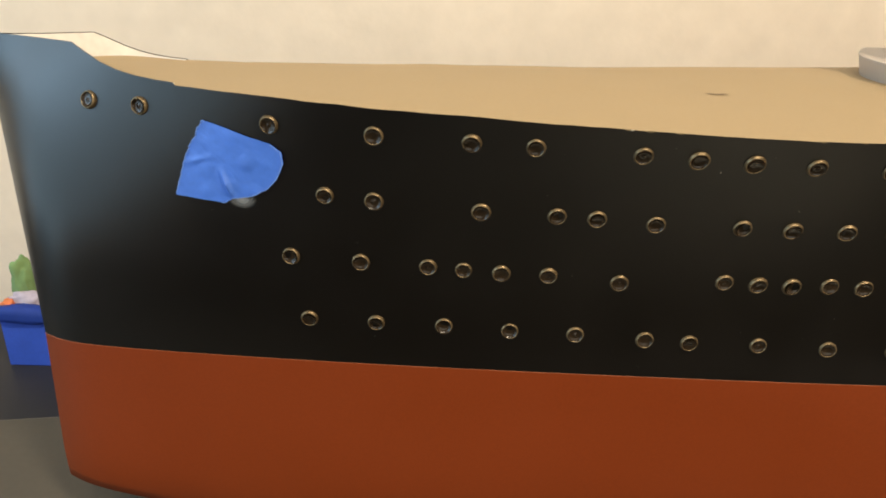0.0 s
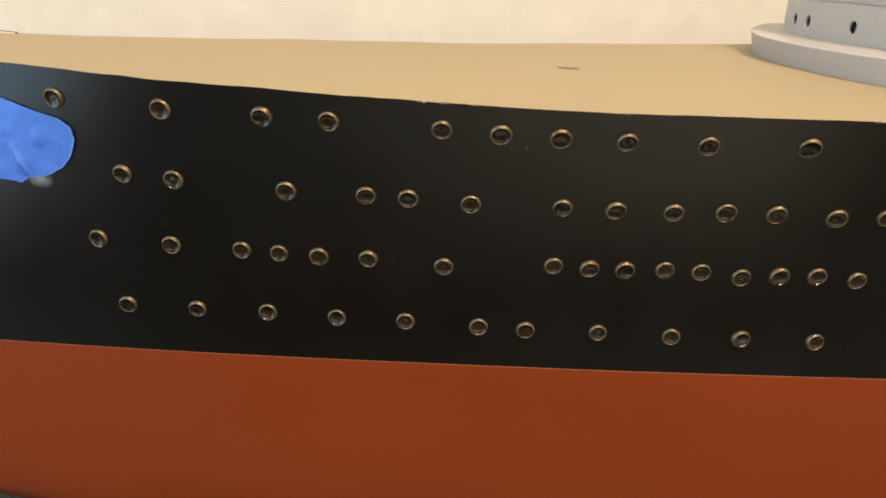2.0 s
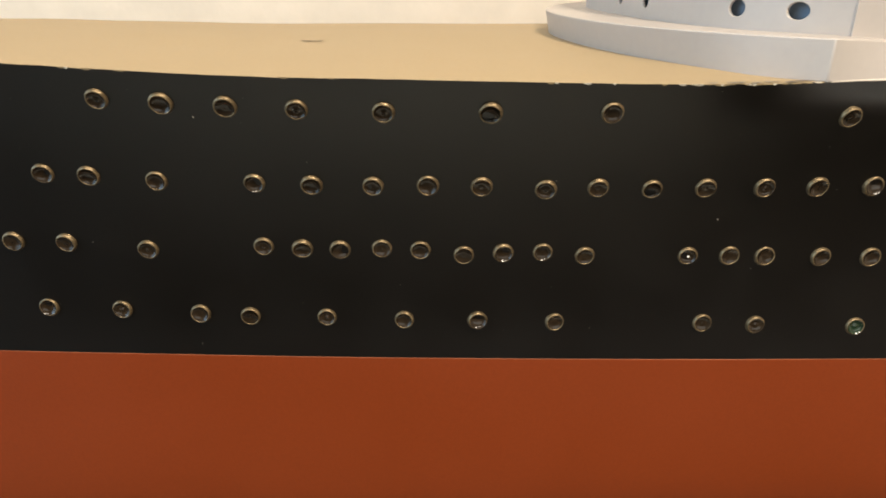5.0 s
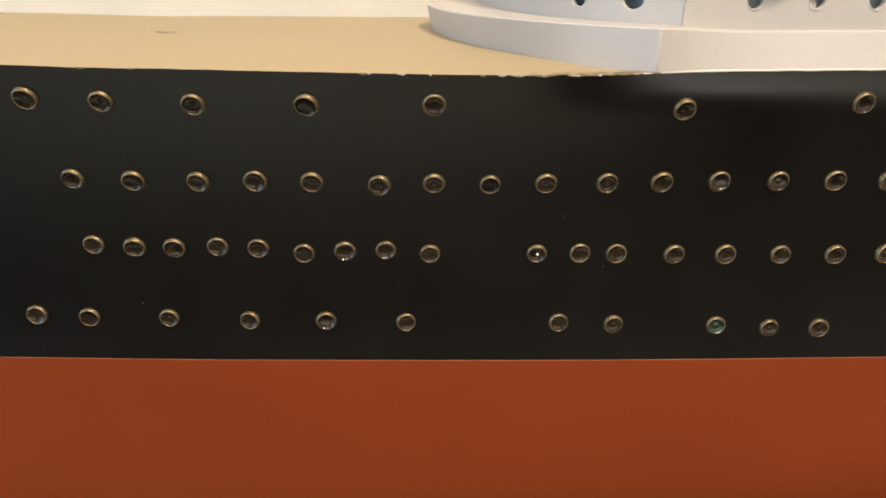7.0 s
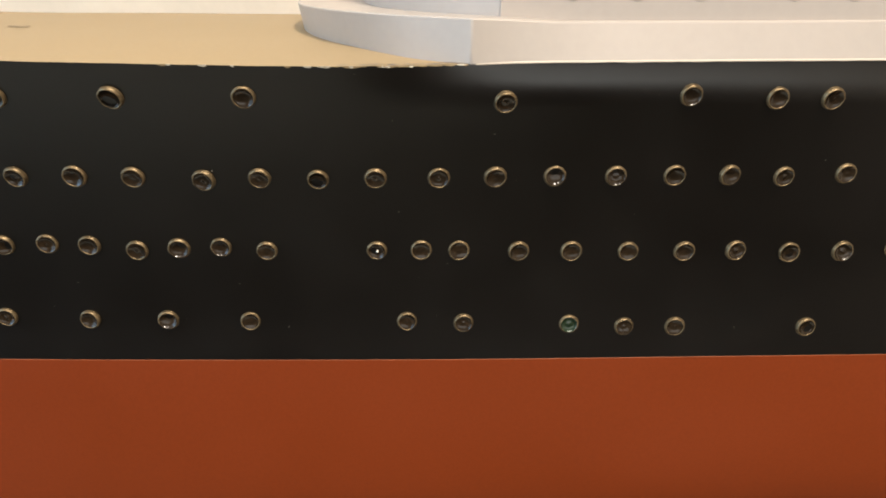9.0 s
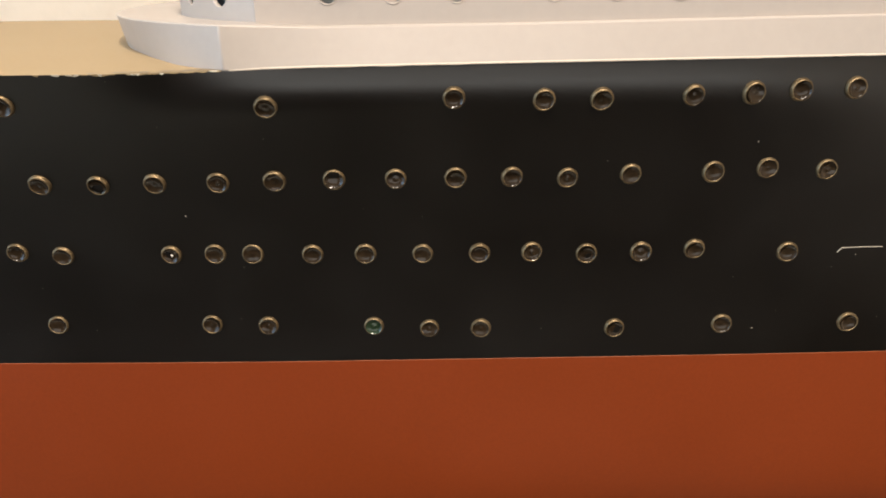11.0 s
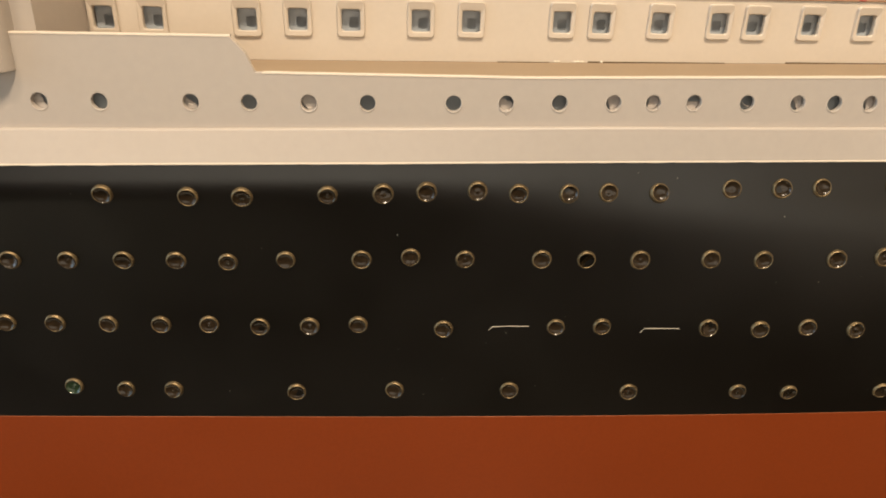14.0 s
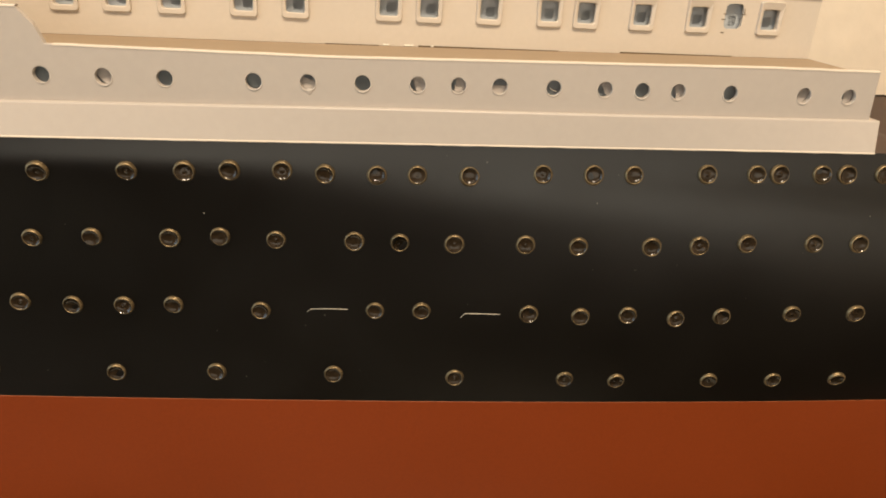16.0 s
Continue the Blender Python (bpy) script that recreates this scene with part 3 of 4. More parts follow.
# bare lips of the two shell doors
for pts in (((0.4677, 0.0390), (0.4691, 0.0405), (0.4755, 0.0408), (0.4826, 0.0408)), ((0.5243, 0.0386), (0.5258, 0.0404), (0.532, 0.0405), (0.5389, 0.0405))):
    bm = bmesh.new()
    rows = []
    for x, z in pts:
        y = skin(x, z)
        rows.append([(x, y + 0.0002, z - 0.00014 + ZW), (x, y - 0.0003, z - 0.00006 + ZW), (x, y - 0.0003, z + 0.00006 + ZW), (x, y + 0.0002, z + 0.00014 + ZW)])
    grid(bm, rows, close=True)
    on_ship("shell_door_lip", bm, SCRATCH, "thin bare metal-like lip of a shell door")

# ---- superstructure ----
BAND_TOP, BASE_FRONT = 0.1150, 0.212
STRAKE_TOP = ((0.2148, 0.1139), (0.245, 0.1140), (0.2765, 0.1142), (0.30, 0.1131), (0.36, 0.1133), (0.45, 0.1142), (0.5, 0.1147), (0.58, 0.1150), (0.62, 0.1155), (0.675, 0.1159))


def outline(tip, depth, half, power, x_end, side, steps=60):
    """Plan of a house with a rounded front; the near side follows side(x) aft of the curve."""
    near = [ship_plan(tip + depth * (k / steps) ** power, -half * k / steps) for k in range(steps + 1)]
    far = [ship_plan(tip + depth * (k / steps) ** power, half * k / steps) for k in range(steps + 1)]
    for x in np.linspace(near[-1][0] + 0.001, x_end, 220):
        near.append((float(x), side(float(x))))
        far.append((float(x), 2 * axis(float(x)) - side(float(x))))
    return far[:0:-1] + near


def band_side(x):
    return min(skin(x, 0.1035) - 0.0006, 0.0585 * x - 0.0256 - 0.0025)


def house_side(x):
    return 0.05853 * x - 0.02558


FRONT_END = ship_plan(0.2148 + 0.0478, -0.1061)
bm = bmesh.new()
loft(bm, outline(0.2148, 0.0478, 0.1061, 2.3, 0.6695, band_side), lambda x: sheer(x) - 0.0003 + ZW, BAND_TOP + ZW)
hub = Vector(ship_plan(0.30, 0.0))
for v in bm.verts:
    # the front is undercut a little towards the deck
    if v.co.z < BAND_TOP + ZW - 0.002 and v.co.x < 0.262:
        f = 1.0 - 0.028 * max(0.0, min(1.0, (0.258 - v.co.x) / 0.02))
        v.co.xy = hub + (v.co.xy - hub) * f
    if v.co.x > 0.669 and v.co.z < BAND_TOP + ZW - 0.002:
        v.co.x -= 0.0010
    high, near = v.co.z > BAND_TOP + ZW - 0.002, v.co.y < axis(v.co.x)
    if near and v.co.x < FRONT_END[0] + 0.0005:
        # the front turns into the side at a crease
        v.co.y += (band_side(FRONT_END[0]) - FRONT_END[1]) * max(0.0, (v.co.x - 0.232) / (FRONT_END[0] - 0.232)) ** 1.1
    if high:
        v.co.z = lerp(v.co.x, STRAKE_TOP) + ZW
        if near and v.co.x >= 0.2765:
            f = min(1.0, (v.co.x - 0.2765) / 0.042)
            v.co.y += (house_side(v.co.x) - 0.0016 - v.co.y) * f * (1.0 + f * (1.0 - f))
on_ship("lower_band", bm, WHITE, "white plastic base strake with a rounded front", bevel=0.0009, crisp=6)

# side wall with drilled ports, over the strake
W_HOLES = (0.3043, 0.3228, 0.3409, 0.3689, 0.387, 0.4058, 0.4246, 0.4524, 0.4697, 0.4874, 0.5055, 0.519, 0.5329, 0.5512, 0.5689, 0.5819, 0.5945, 0.6131, 0.6398, 0.6563)
W_TOP = ((0.28, 0.1302), (0.2995, 0.1302), (0.29951, 0.1422), (0.3829, 0.1422), (0.3916, 0.1312), (0.4775, 0.1306), (0.6264, 0.1326), (0.70, 0.1326))


def side_point(x, z, d):
    """The after end rakes forward a little towards its foot."""
    rake = 0.0008 * max(0.0, (x - 0.6615) / 0.004) * (0.1326 - z) / 0.02
    return (x + rake, house_side(x + rake) + d, z + ZW)


wall_holes = [(x, lerp(x, ((0.3, 0.1215), (0.45, 0.1219), (0.53, 0.123), (0.66, 0.1236))), 0.0025, 0.0026, 2.0) for x in W_HOLES]
bm = bmesh.new()
panel(bm, side_point, 0.2838, 0.6655, lambda x: 0.1118, lambda x: lerp(x, W_TOP), wall_holes, breaks=(0.2994, 0.29952, 0.3829, 0.3925, 0.4775, 0.5, 0.55, 0.6264, 0.6615), half=0.0046, thick=0.002, seg=24)
bmesh.ops.remove_doubles(bm, verts=bm.verts, dist=2e-6)
side_wall = on_ship("side_bulwark", bm, WHITE, "white plastic bulwark with drilled round ports", bevel=0.0004)

# paler strip on the bulwark's top edge, its highlight put into the colour
for x0, x1 in ((0.3002, 0.3829), (0.3918, 0.6653)):
    bm = bmesh.new()
    rows = []
    for x in np.linspace(x0, x1, 60):
        z = lerp(float(x), W_TOP) + ZW + 0.00012 * noise.noise((x * 130, 4.0, 0))
        y = house_side(x)
        rows.append([(x, y - 0.00012, z - 0.0005), (x, y - 0.00015, z - 0.0001), (x, y + 0.0003, z + 0.00022), (x, y + 0.0017, z + 0.00022), (x, y + 0.0021, z - 0.0002)])
    grid(bm, rows)
    part("edge_highlight", bm, CREAM, side_wall, "pale top edge with its highlight in the colour", smooth=True)
# raised burr round each drilled port, and curls of swarf left in some
bm = bmesh.new()
lathe(bm, ((0.0025, 0.0004), (0.00252, -0.00005), (0.00262, -0.00014), (0.00278, -0.0001), (0.0031, 0.0001)), 24, Matrix.Rotation(radians(90), 4, "X") @ Matrix.Scale(-1, 4, (0, 0, 1)))
bmesh.ops.recalc_face_normals(bm, faces=bm.faces)
BURR = bpy.data.meshes.new("port_burr")
bm.to_mesh(BURR)
bm.free()
BURR.materials.append(WHITE)
for p in BURR.polygons:
    p.use_smooth = True
random.seed(41)
for x, z, *_ in wall_holes:
    ob = new("port_burr", BURR)
    ob.parent = side_wall
    ob.matrix_basis = Matrix.Translation((x, house_side(x) + random.uniform(0.0, 0.0001), z + ZW - 0.0001)) @ Matrix.Rotation(math.atan(0.0585), 4, "Z") @ Matrix.Rotation(radians(-3.5), 4, "X") @ Matrix.Diagonal((random.uniform(0.97, 1.03), 1, random.uniform(1.0, 1.06), 1))
    if random.random() < 0.2:
        bm = bmesh.new()
        a, s0 = random.uniform(-0.5, 0.3), random.uniform(0.0009, 0.0016)
        rows = []
        for k in range(6):
            u = k / 5 * 2 - 1
            px, pz = x + s0 * u * math.cos(a), z - 0.0010 + s0 * u * math.sin(a) + 0.0004 * u * u
            rows.append([(px, house_side(px) + 0.0008, pz + ZW), (px, house_side(px) + 0.0012, pz + 0.00015 + ZW), (px, house_side(px) + 0.0014, pz - 0.0001 + ZW)])
        grid(bm, rows, close=True)
        part("swarf", bm, WHITE, side_wall)

# ragged pale plates added close behind some ports, partly for lit surfaces inside
PORT_BACKING = material("pale_port_backing", (0.40, 0.36, 0.33), 0.8, spots=0.25, scale=300)
for k, turn_of, reach in ((1, 200, 0.3), (5, 40, 2.0), (8, 250, 0.8), (10, 20, 1.2), (11, -10, 0.9), (12, 270, 0.1), (14, 30, 0.2), (16, 15, 0.3), (18, 10, 1.0), (19, 0, 0.6), (3, 230, -0.3)):
    x, z, *_ = wall_holes[k]
    c, n = math.cos(radians(turn_of)), math.sin(radians(turn_of))
    ring = []
    for j in range(40):
        a = 2 * math.pi * j / 40
        u, v = 0.0032 * math.cos(a), 0.0032 * math.sin(a)
        if u < -reach * 0.001:
            u = -reach * 0.001 + 0.0004 * noise.noise((v * 1500, k * 3.1, 0))
        ring.append((x + u * c - v * n, z + u * n + v * c))
    bm = bmesh.new()
    bm.faces.new([bm.verts.new((px, house_side(px) + 0.00225, pz + ZW)) for px, pz in ring])
    part("port_backing", bm, PORT_BACKING, side_wall)

# rounded front tiers
def ring_wall(name, tip, depth, half, power, z0, z1, thick, ports, label, mat=WHITE):
    def place(w, z, d):
        x, y = ship_plan(tip + depth * abs(w / half) ** power + d, w * (1 - 0.6 * d / half))
        return (x, y, z + ZW)

    bm = bmesh.new()
    panel(bm, place, -half, half, lambda w: z0, lambda w: z1, [(p, 0.1206, 0.0025, 0.0026, 2.0) for p in ports], breaks=[half * (k / 20 - 1) for k in range(41)], half=0.0030, thick=thick, seg=20)
    bmesh.ops.remove_doubles(bm, verts=bm.verts, dist=2e-6)
    return on_ship(name, bm, mat, label, bevel=0.0003, crisp=25)


ring_wall("front_tier", 0.2405, 0.0325, 0.0968, 3.5, BAND_TOP - 0.003, 0.1295, 0.0012, (-0.0855, -0.0695, -0.0215, 0.003, 0.037, 0.051), "white rounded house front with small ports")
# added lining; its slate colour stands for the dim inside of the ports
ring_wall("tier_lining", 0.2445, 0.0325, 0.0925, 3.5, BAND_TOP - 0.002, 0.1286, 0.001, (), "added lining, slate for the dimness behind the ports", SLATE)
bm = bmesh.new()
loft(bm, outline(0.2420, 0.0325, 0.0955, 3.5, 0.2996, lambda x: house_side(x) + 0.0012), 0.1288 + ZW, 0.1301 + ZW)
on_ship("tier_deck", bm, WHITE)
bm = bmesh.new()
loft(bm, outline(0.2445, 0.0325, 0.0935, 3.5, 0.3243, lambda x: house_side(x) + 0.0035), 0.1302 + ZW, 0.166 + ZW)
on_ship("upper_tier", bm, WHITE, "white rounded upper house front", bevel=0.0004, crisp=11)

# projecting bay; its cut port is a grey disc, coloured as a shaded recess
BAY_X, BAY_R = 0.3114, 0.0065
bm = bmesh.new()
arc = [(BAY_X + BAY_R * math.cos(a), house_side(BAY_X) - BAY_R * 1.05 * math.sin(a)) for a in np.linspace(0, math.pi, 24)]
loft(bm, [(BAY_X - BAY_R, house_side(BAY_X) + 0.008)] + arc[::-1] + [(BAY_X + BAY_R, house_side(BAY_X) + 0.008)], 0.1308 + ZW, 0.166 + ZW)
bay = on_ship("bay", bm, WHITE, "white half-round bay standing out of the bulwark", bevel=0.0003)
bm = bmesh.new()
lathe(bm, ((0.0023, 0.0), (0.0021, 0.00015), (0.0, 0.0002)), 20, Matrix.Identity(4))
hole = on_ship("bay_port", bm, RECESS_SHADE)
ang = radians(106)
hole.matrix_basis = Matrix.Translation((BAY_X + BAY_R * math.cos(ang), house_side(BAY_X) - BAY_R * 1.05 * math.sin(ang) - 0.0002, 0.1375 + ZW)) @ Vector((math.cos(ang), -math.sin(ang), 0)).to_track_quat("Z", "Y").to_matrix().to_4x4()
bm = bmesh.new()
bmesh.ops.create_icosphere(bm, subdivisions=2, radius=0.0007, matrix=Matrix.Translation((BAY_X - BAY_R * 0.86, house_side(BAY_X) - BAY_R * 0.62, 0.1352 + ZW)))
on_ship("red_speck", bm, REDPAINT)

# promenade deck behind the bulwark, its shade mixed into a browner tan
DECK_RISE = ((0.5, 0.0), (0.667, 0.0010))
bm = bmesh.new()
plan = [(x, house_side(x) + 0.0022) for x in np.linspace(0.300, 0.6655, 14)] + [(x, 2 * axis(x) - house_side(x) - 0.0022) for x in np.linspace(0.6655, 0.300, 14)]
loft(bm, plan, 0.1276 + ZW, 0.1295 + ZW)
for v in bm.verts:
    if v.co.z > 0.1285 + ZW:
        v.co.z += lerp(v.co.x, DECK_RISE)
on_ship("promenade_deck", bm, PROM_SHADED, "tan painted upper deck, browner with its shade in the colour")
# inner bulkhead under that deck, its colour set for the dim bluish light inside
bm = bmesh.new()
rows = [[(x, house_side(x) + 0.0029, BAND_TOP + ZW), (x, house_side(x) + 0.0029, 0.1276 + ZW)] for x in np.linspace(0.285, 0.662, 20)]
grid(bm, rows)
bmesh.ops.solidify(bm, geom=bm.faces[:], thickness=0.001)
on_ship("inner_bulkhead", bm, PALEBLUE)
bm = bmesh.new()
box(bm, 0.6630, 0.6648, 0.0160, 0.17, BAND_TOP + ZW, 0.1275 + ZW)
on_ship("end_bulkhead", bm, WHITE)


# deckhouse with framed windows
def cabin_side(x):
    return 0.08742 * x + 0.00323


V_WIN = (0.3297, 0.3465, 0.3787, 0.3966, 0.4155, 0.4409, 0.4592, 0.4936, 0.5087, 0.5315, 0.5547, 0.5693, 0.5918, 0.6148, 0.6295, 0.6443)
CAB_LOW, CAB_TOP = 0.1296, 0.1536


def cabin_point(x, z, d):
    x -= 0.0002 * max(0.0, (x - 0.655) / 0.01) * (CAB_TOP - z) / 0.024
    return (x, cabin_side(x) + d, z + ZW)


def win_z(x):
    return lerp(x, ((0.33, 0.1435), (0.65, 0.1450)))


bm = bmesh.new()
panel(bm, cabin_point, 0.3241, 0.6650, lambda x: CAB_LOW + lerp(x, DECK_RISE), lambda x: CAB_TOP, [(x, win_z(x) + (0.0008 if abs(x - 0.6295) < 1e-6 else 0), 0.0037, 0.0048 if abs(x - 0.6295) < 1e-6 else 0.0041, 6.0) for x in V_WIN], half=0.0048, thick=0.0016, seg=24)
bmesh.ops.remove_doubles(bm, verts=bm.verts, dist=2e-6)
cabin = on_ship("deckhouse", bm, CREAM, "cream card deckhouse wall with cut windows")


def rounded(w, h, r, n=5):
    pts = []
    for cx, cz, a0 in ((w - r, h - r, 0), (-w + r, h - r, 90), (-w + r, -h + r, 180), (w - r, -h + r, 270)):
        for k in range(n + 1):
            a = radians(a0 + 90 * k / n)
            pts.append((cx + r * math.cos(a), cz + r * math.sin(a)))
    return pts


bm = bmesh.new()
inner, outer = rounded(0.0034, 0.0038, 0.0009), rounded(0.0050, 0.0065, 0.0013)
outer = [(x, z + 0.0006) for x, z in outer]
rings = [[(x, 0.0002, z) for x, z in outer], [(x * 0.99, -0.0007, z * 0.99) for x, z in outer], [(x * 0.95, -0.0010, z * 0.95) for x, z in outer], [(x, -0.0010, z) for x, z in rounded(0.0037, 0.0041, 0.001)], [(x, -0.0007, z) for x, z in inner], [(x, 0.0004, z) for x, z in inner]]
grid(bm, rings, close=True)
for v in bm.verts:
    if v.co.y < -0.0003 and v.co.z > 0.003:
        v.co.y -= 0.0009 * (v.co.z - 0.003) / 0.004
FRAME = bpy.data.meshes.new("window_frame")
bmesh.ops.recalc_face_normals(bm, faces=bm.faces)
bm.to_mesh(FRAME)
bm.free()
FRAME.materials.append(CREAM)
random.seed(21)
for x in V_WIN:
    if abs(x - 0.6295) < 1e-6:
        continue
    ob = new("window_frame", FRAME)
    ob.parent = cabin
    ob.matrix_basis = Matrix.Translation((x + random.gauss(0, 0.0001), cabin_side(x), win_z(x) + ZW + random.gauss(0, 0.0001))) @ Matrix.Rotation(math.atan(0.0874), 4, "Z") @ Matrix.Rotation(random.gauss(0, 0.012), 4, "Y")

bm = bmesh.new()
def cabin_far(x):
    return cabin_side(x) + 0.046


rows = [[(x, cabin_far(x), CAB_LOW + ZW), (x, cabin_far(x), CAB_TOP + ZW)] for x in (0.3241, 0.45, 0.6635)]
grid(bm, rows)
bmesh.ops.solidify(bm, geom=bm.faces[:], thickness=0.0015)
on_ship("deckhouse_far_wall", bm, CREAM)
bm = bmesh.new()
panel(bm, lambda x, z, d: (x, cabin_side(x) + 0.0030 + d, z + ZW), 0.3258, 0.6620, lambda x: CAB_LOW, lambda x: CAB_TOP, [(x + 0.0006, win_z(x) - 0.0011, 0.0017, 0.0020, 8.0) for x in V_WIN], half=0.0044, thick=0.0004, seg=16)
bmesh.ops.remove_doubles(bm, verts=bm.verts, dist=2e-6)
on_ship("cabin_partition", bm, INNER, "dull blue-grey inner partition behind the windows")
bm = bmesh.new()
grid(bm, [[(x, cabin_side(x) + 0.0035, CAB_LOW + ZW), (x, cabin_side(x) + 0.0035, CAB_TOP + ZW)] for x in (0.3258, 0.45, 0.6620)])
bmesh.ops.solidify(bm, geom=bm.faces[:], thickness=0.0008)
on_ship("cabin_backing", bm, INNER)
for xe in (0.3241, 0.6622):
    bm = bmesh.new()
    loft(bm, [(xe, cabin_side(xe) + 0.0016), (xe + 0.0013, cabin_side(xe) + 0.0016), (xe + 0.0013, cabin_far(xe)), (xe, cabin_far(xe))], CAB_LOW + ZW, CAB_TOP + ZW)
    on_ship("deckhouse_end", bm, CREAM)
bm = bmesh.new()
loft(bm, [(0.3185, cabin_side(0.3185) - 0.0003), (0.6655, cabin_side(0.6655) - 0.0003), (0.6655, cabin_far(0.6655) + 0.002), (0.3185, cabin_far(0.3185) + 0.002)], CAB_TOP + ZW, CAB_TOP + 0.0009 + ZW)
on_ship("deckhouse_roof", bm, ROOF, "tan roof with a bare brown edge")
bm = bmesh.new()
loft(bm, [(0.3187, cabin_side(0.3187) - 0.0006), (0.6653, cabin_side(0.6653) - 0.0006), (0.6653, cabin_side(0.6653) - 0.00031), (0.3187, cabin_side(0.3187) - 0.00031)], CAB_TOP + 0.0001 + ZW, CAB_TOP + 0.0007 + ZW)
on_ship("roof_edge", bm, CARD, "bare brown card edge")
# glued joint at the deckhouse foot, its shadow gap drawn as dark strips
for x0, x1 in ((0.470, 0.490), (0.505, 0.560), (0.585, 0.632)):
    bm = bmesh.new()
    loft(bm, [(x0, cabin_side(x0) - 0.0003), (x1, cabin_side(x1) - 0.0003), (x1, cabin_side(x1)), (x0, cabin_side(x0))], CAB_LOW + lerp(x0, DECK_RISE) - 0.0001 + ZW, CAB_LOW + lerp(x1, DECK_RISE) + 0.0002 + ZW)
    on_ship("joint_shade", bm, SCUFF_SHADE)

# bright lower lip of the strake, a little ragged
def lip(x):
    return 0.0003 * min(1.0, (x - 0.2768) / 0.03)


bm = bmesh.new()
random.seed(31)
xs = np.linspace(0.2768, 0.6682, 160)
grid(bm, [[(x, band_side(x) + 0.0001, sheer(x) - 0.0004 + 0.00015 * noise.noise((x * 160, 0, 0)) + ZW), (x, band_side(x) - lip(x), sheer(x) - 0.00025 + 0.00015 * noise.noise((x * 160, 0, 0)) + ZW), (x, band_side(x) - lip(x), sheer(x) + ZW), (x, band_side(x) + 0.0001, sheer(x) + 0.0003 + ZW)] for x in xs])
on_ship("strake_lip", bm, CREAM, "thin pale lip under the white strake")

random.seed(37)
for k in range(44):
    x, w, h = random.uniform(0.283, 0.668), random.uniform(0.0005, 0.0022), random.uniform(0.0001, 0.0003)
    z = sheer(x) - 0.0005
    pts = [(-w, 0), (-0.7 * w, h * random.uniform(0.4, 1)), (-0.2 * w, h), (0.4 * w, h * random.uniform(0.5, 1.1)), (0.8 * w, h * 0.6), (w, 0)]
    bm = bmesh.new()
    bm.faces.new([bm.verts.new((x + a, band_side(x + a) - 0.00045, z + b + ZW)) for a, b in pts])
    on_ship("paint_dab", bm, BLACK)

# black brush marks on the deck beside the strake
for x0, y0, ln, wd in ((0.2445, 0.0012, 0.006, 0.0007), (0.2520, 0.0008, 0.004, 0.0010), (0.2560, 0.0018, 0.007, 0.0006), (0.2625, 0.0007, 0.005, 0.0009), (0.2660, 0.0015, 0.006, 0.0006), (0.2490, 0.0022, 0.003, 0.0004), (0.2385, 0.0006, 0.004, 0.0006)):
    bm = bmesh.new()
    pts = [(0, 0), (ln * 0.3, -wd), (ln * 0.7, -wd * 0.6), (ln, wd * 0.4), (ln * 0.6, wd), (ln * 0.2, wd * 0.7)]
    bm.faces.new([bm.verts.new((x0 + a, skin(x0 + a, sheer(x0 + a)) + 0.0006 + y0 + b, sheer(x0 + a) + ZW + 0.0003)) for a, b in pts])
    on_ship("brush_mark", bm, BLACK)

# glue beads at the foot of the deckhouse and red specks on its roof edge
random.seed(7)
for x in (0.4921, 0.4934, 0.5002, 0.5013, 0.5028, 0.5104):
    bm = bmesh.new()
    bmesh.ops.create_icosphere(bm, subdivisions=2, radius=1.0)
    for v in bm.verts:
        v.co = Vector((x + v.co.x * random.uniform(0.0004, 0.0009), cabin_side(x) - 0.0002 + v.co.y * 0.0004, CAB_LOW + 0.0004 + v.co.z * 0.00035 + ZW))
    on_ship("white_bead", bm, GLUE_GLINT)
for x, w in ((0.488, 0.0012), (0.499, 0.0008), (0.5005, 0.0006), (0.611, 0.0014), (0.6275, 0.0010), (0.468, 0.0006)):
    bm = bmesh.new()
    box(bm, x - w, x + w, cabin_side(x) - 0.0008, cabin_side(x) - 0.0001, CAB_TOP + 0.0002 + ZW, CAB_TOP + 0.0008 + ZW, 0.0001)
    on_ship("red_speck", bm, REDPAINT)
# pencil marks round the window that has no frame
for dx, dz, w, h in ((-0.0038, 0.0008, 0.0006, 0.00012), (-0.0042, -0.0012, 0.0009, 0.00012), (0.0039, 0.0010, 0.0008, 0.00012), (0.0041, 0.0022, 0.00012, 0.0008), (-0.0037, -0.0062, 0.0006, 0.00018)):
    bm = bmesh.new()
    x, z = 0.6295 + dx, win_z(0.6295) + 0.0008 + dz
    box(bm, x - w, x + w, cabin_side(x) - 0.0002, cabin_side(x) + 0.0002, z - h + ZW, z + h + ZW)
    on_ship("pencil_mark", bm, SCUFF_SHADE)
# a lump of filler under one port
bm = bmesh.new()
bmesh.ops.create_icosphere(bm, subdivisions=2, radius=0.0009, matrix=Matrix.Translation((0.4699, house_side(0.4699) + 0.0002, 0.1190 + ZW)) @ Matrix.Diagonal((1.3, 0.4, 1.3, 1)))
on_ship("filler_lump", bm, WHITE, smooth=True)
# dust on the black paint
bm = bmesh.new()
random.seed(17)
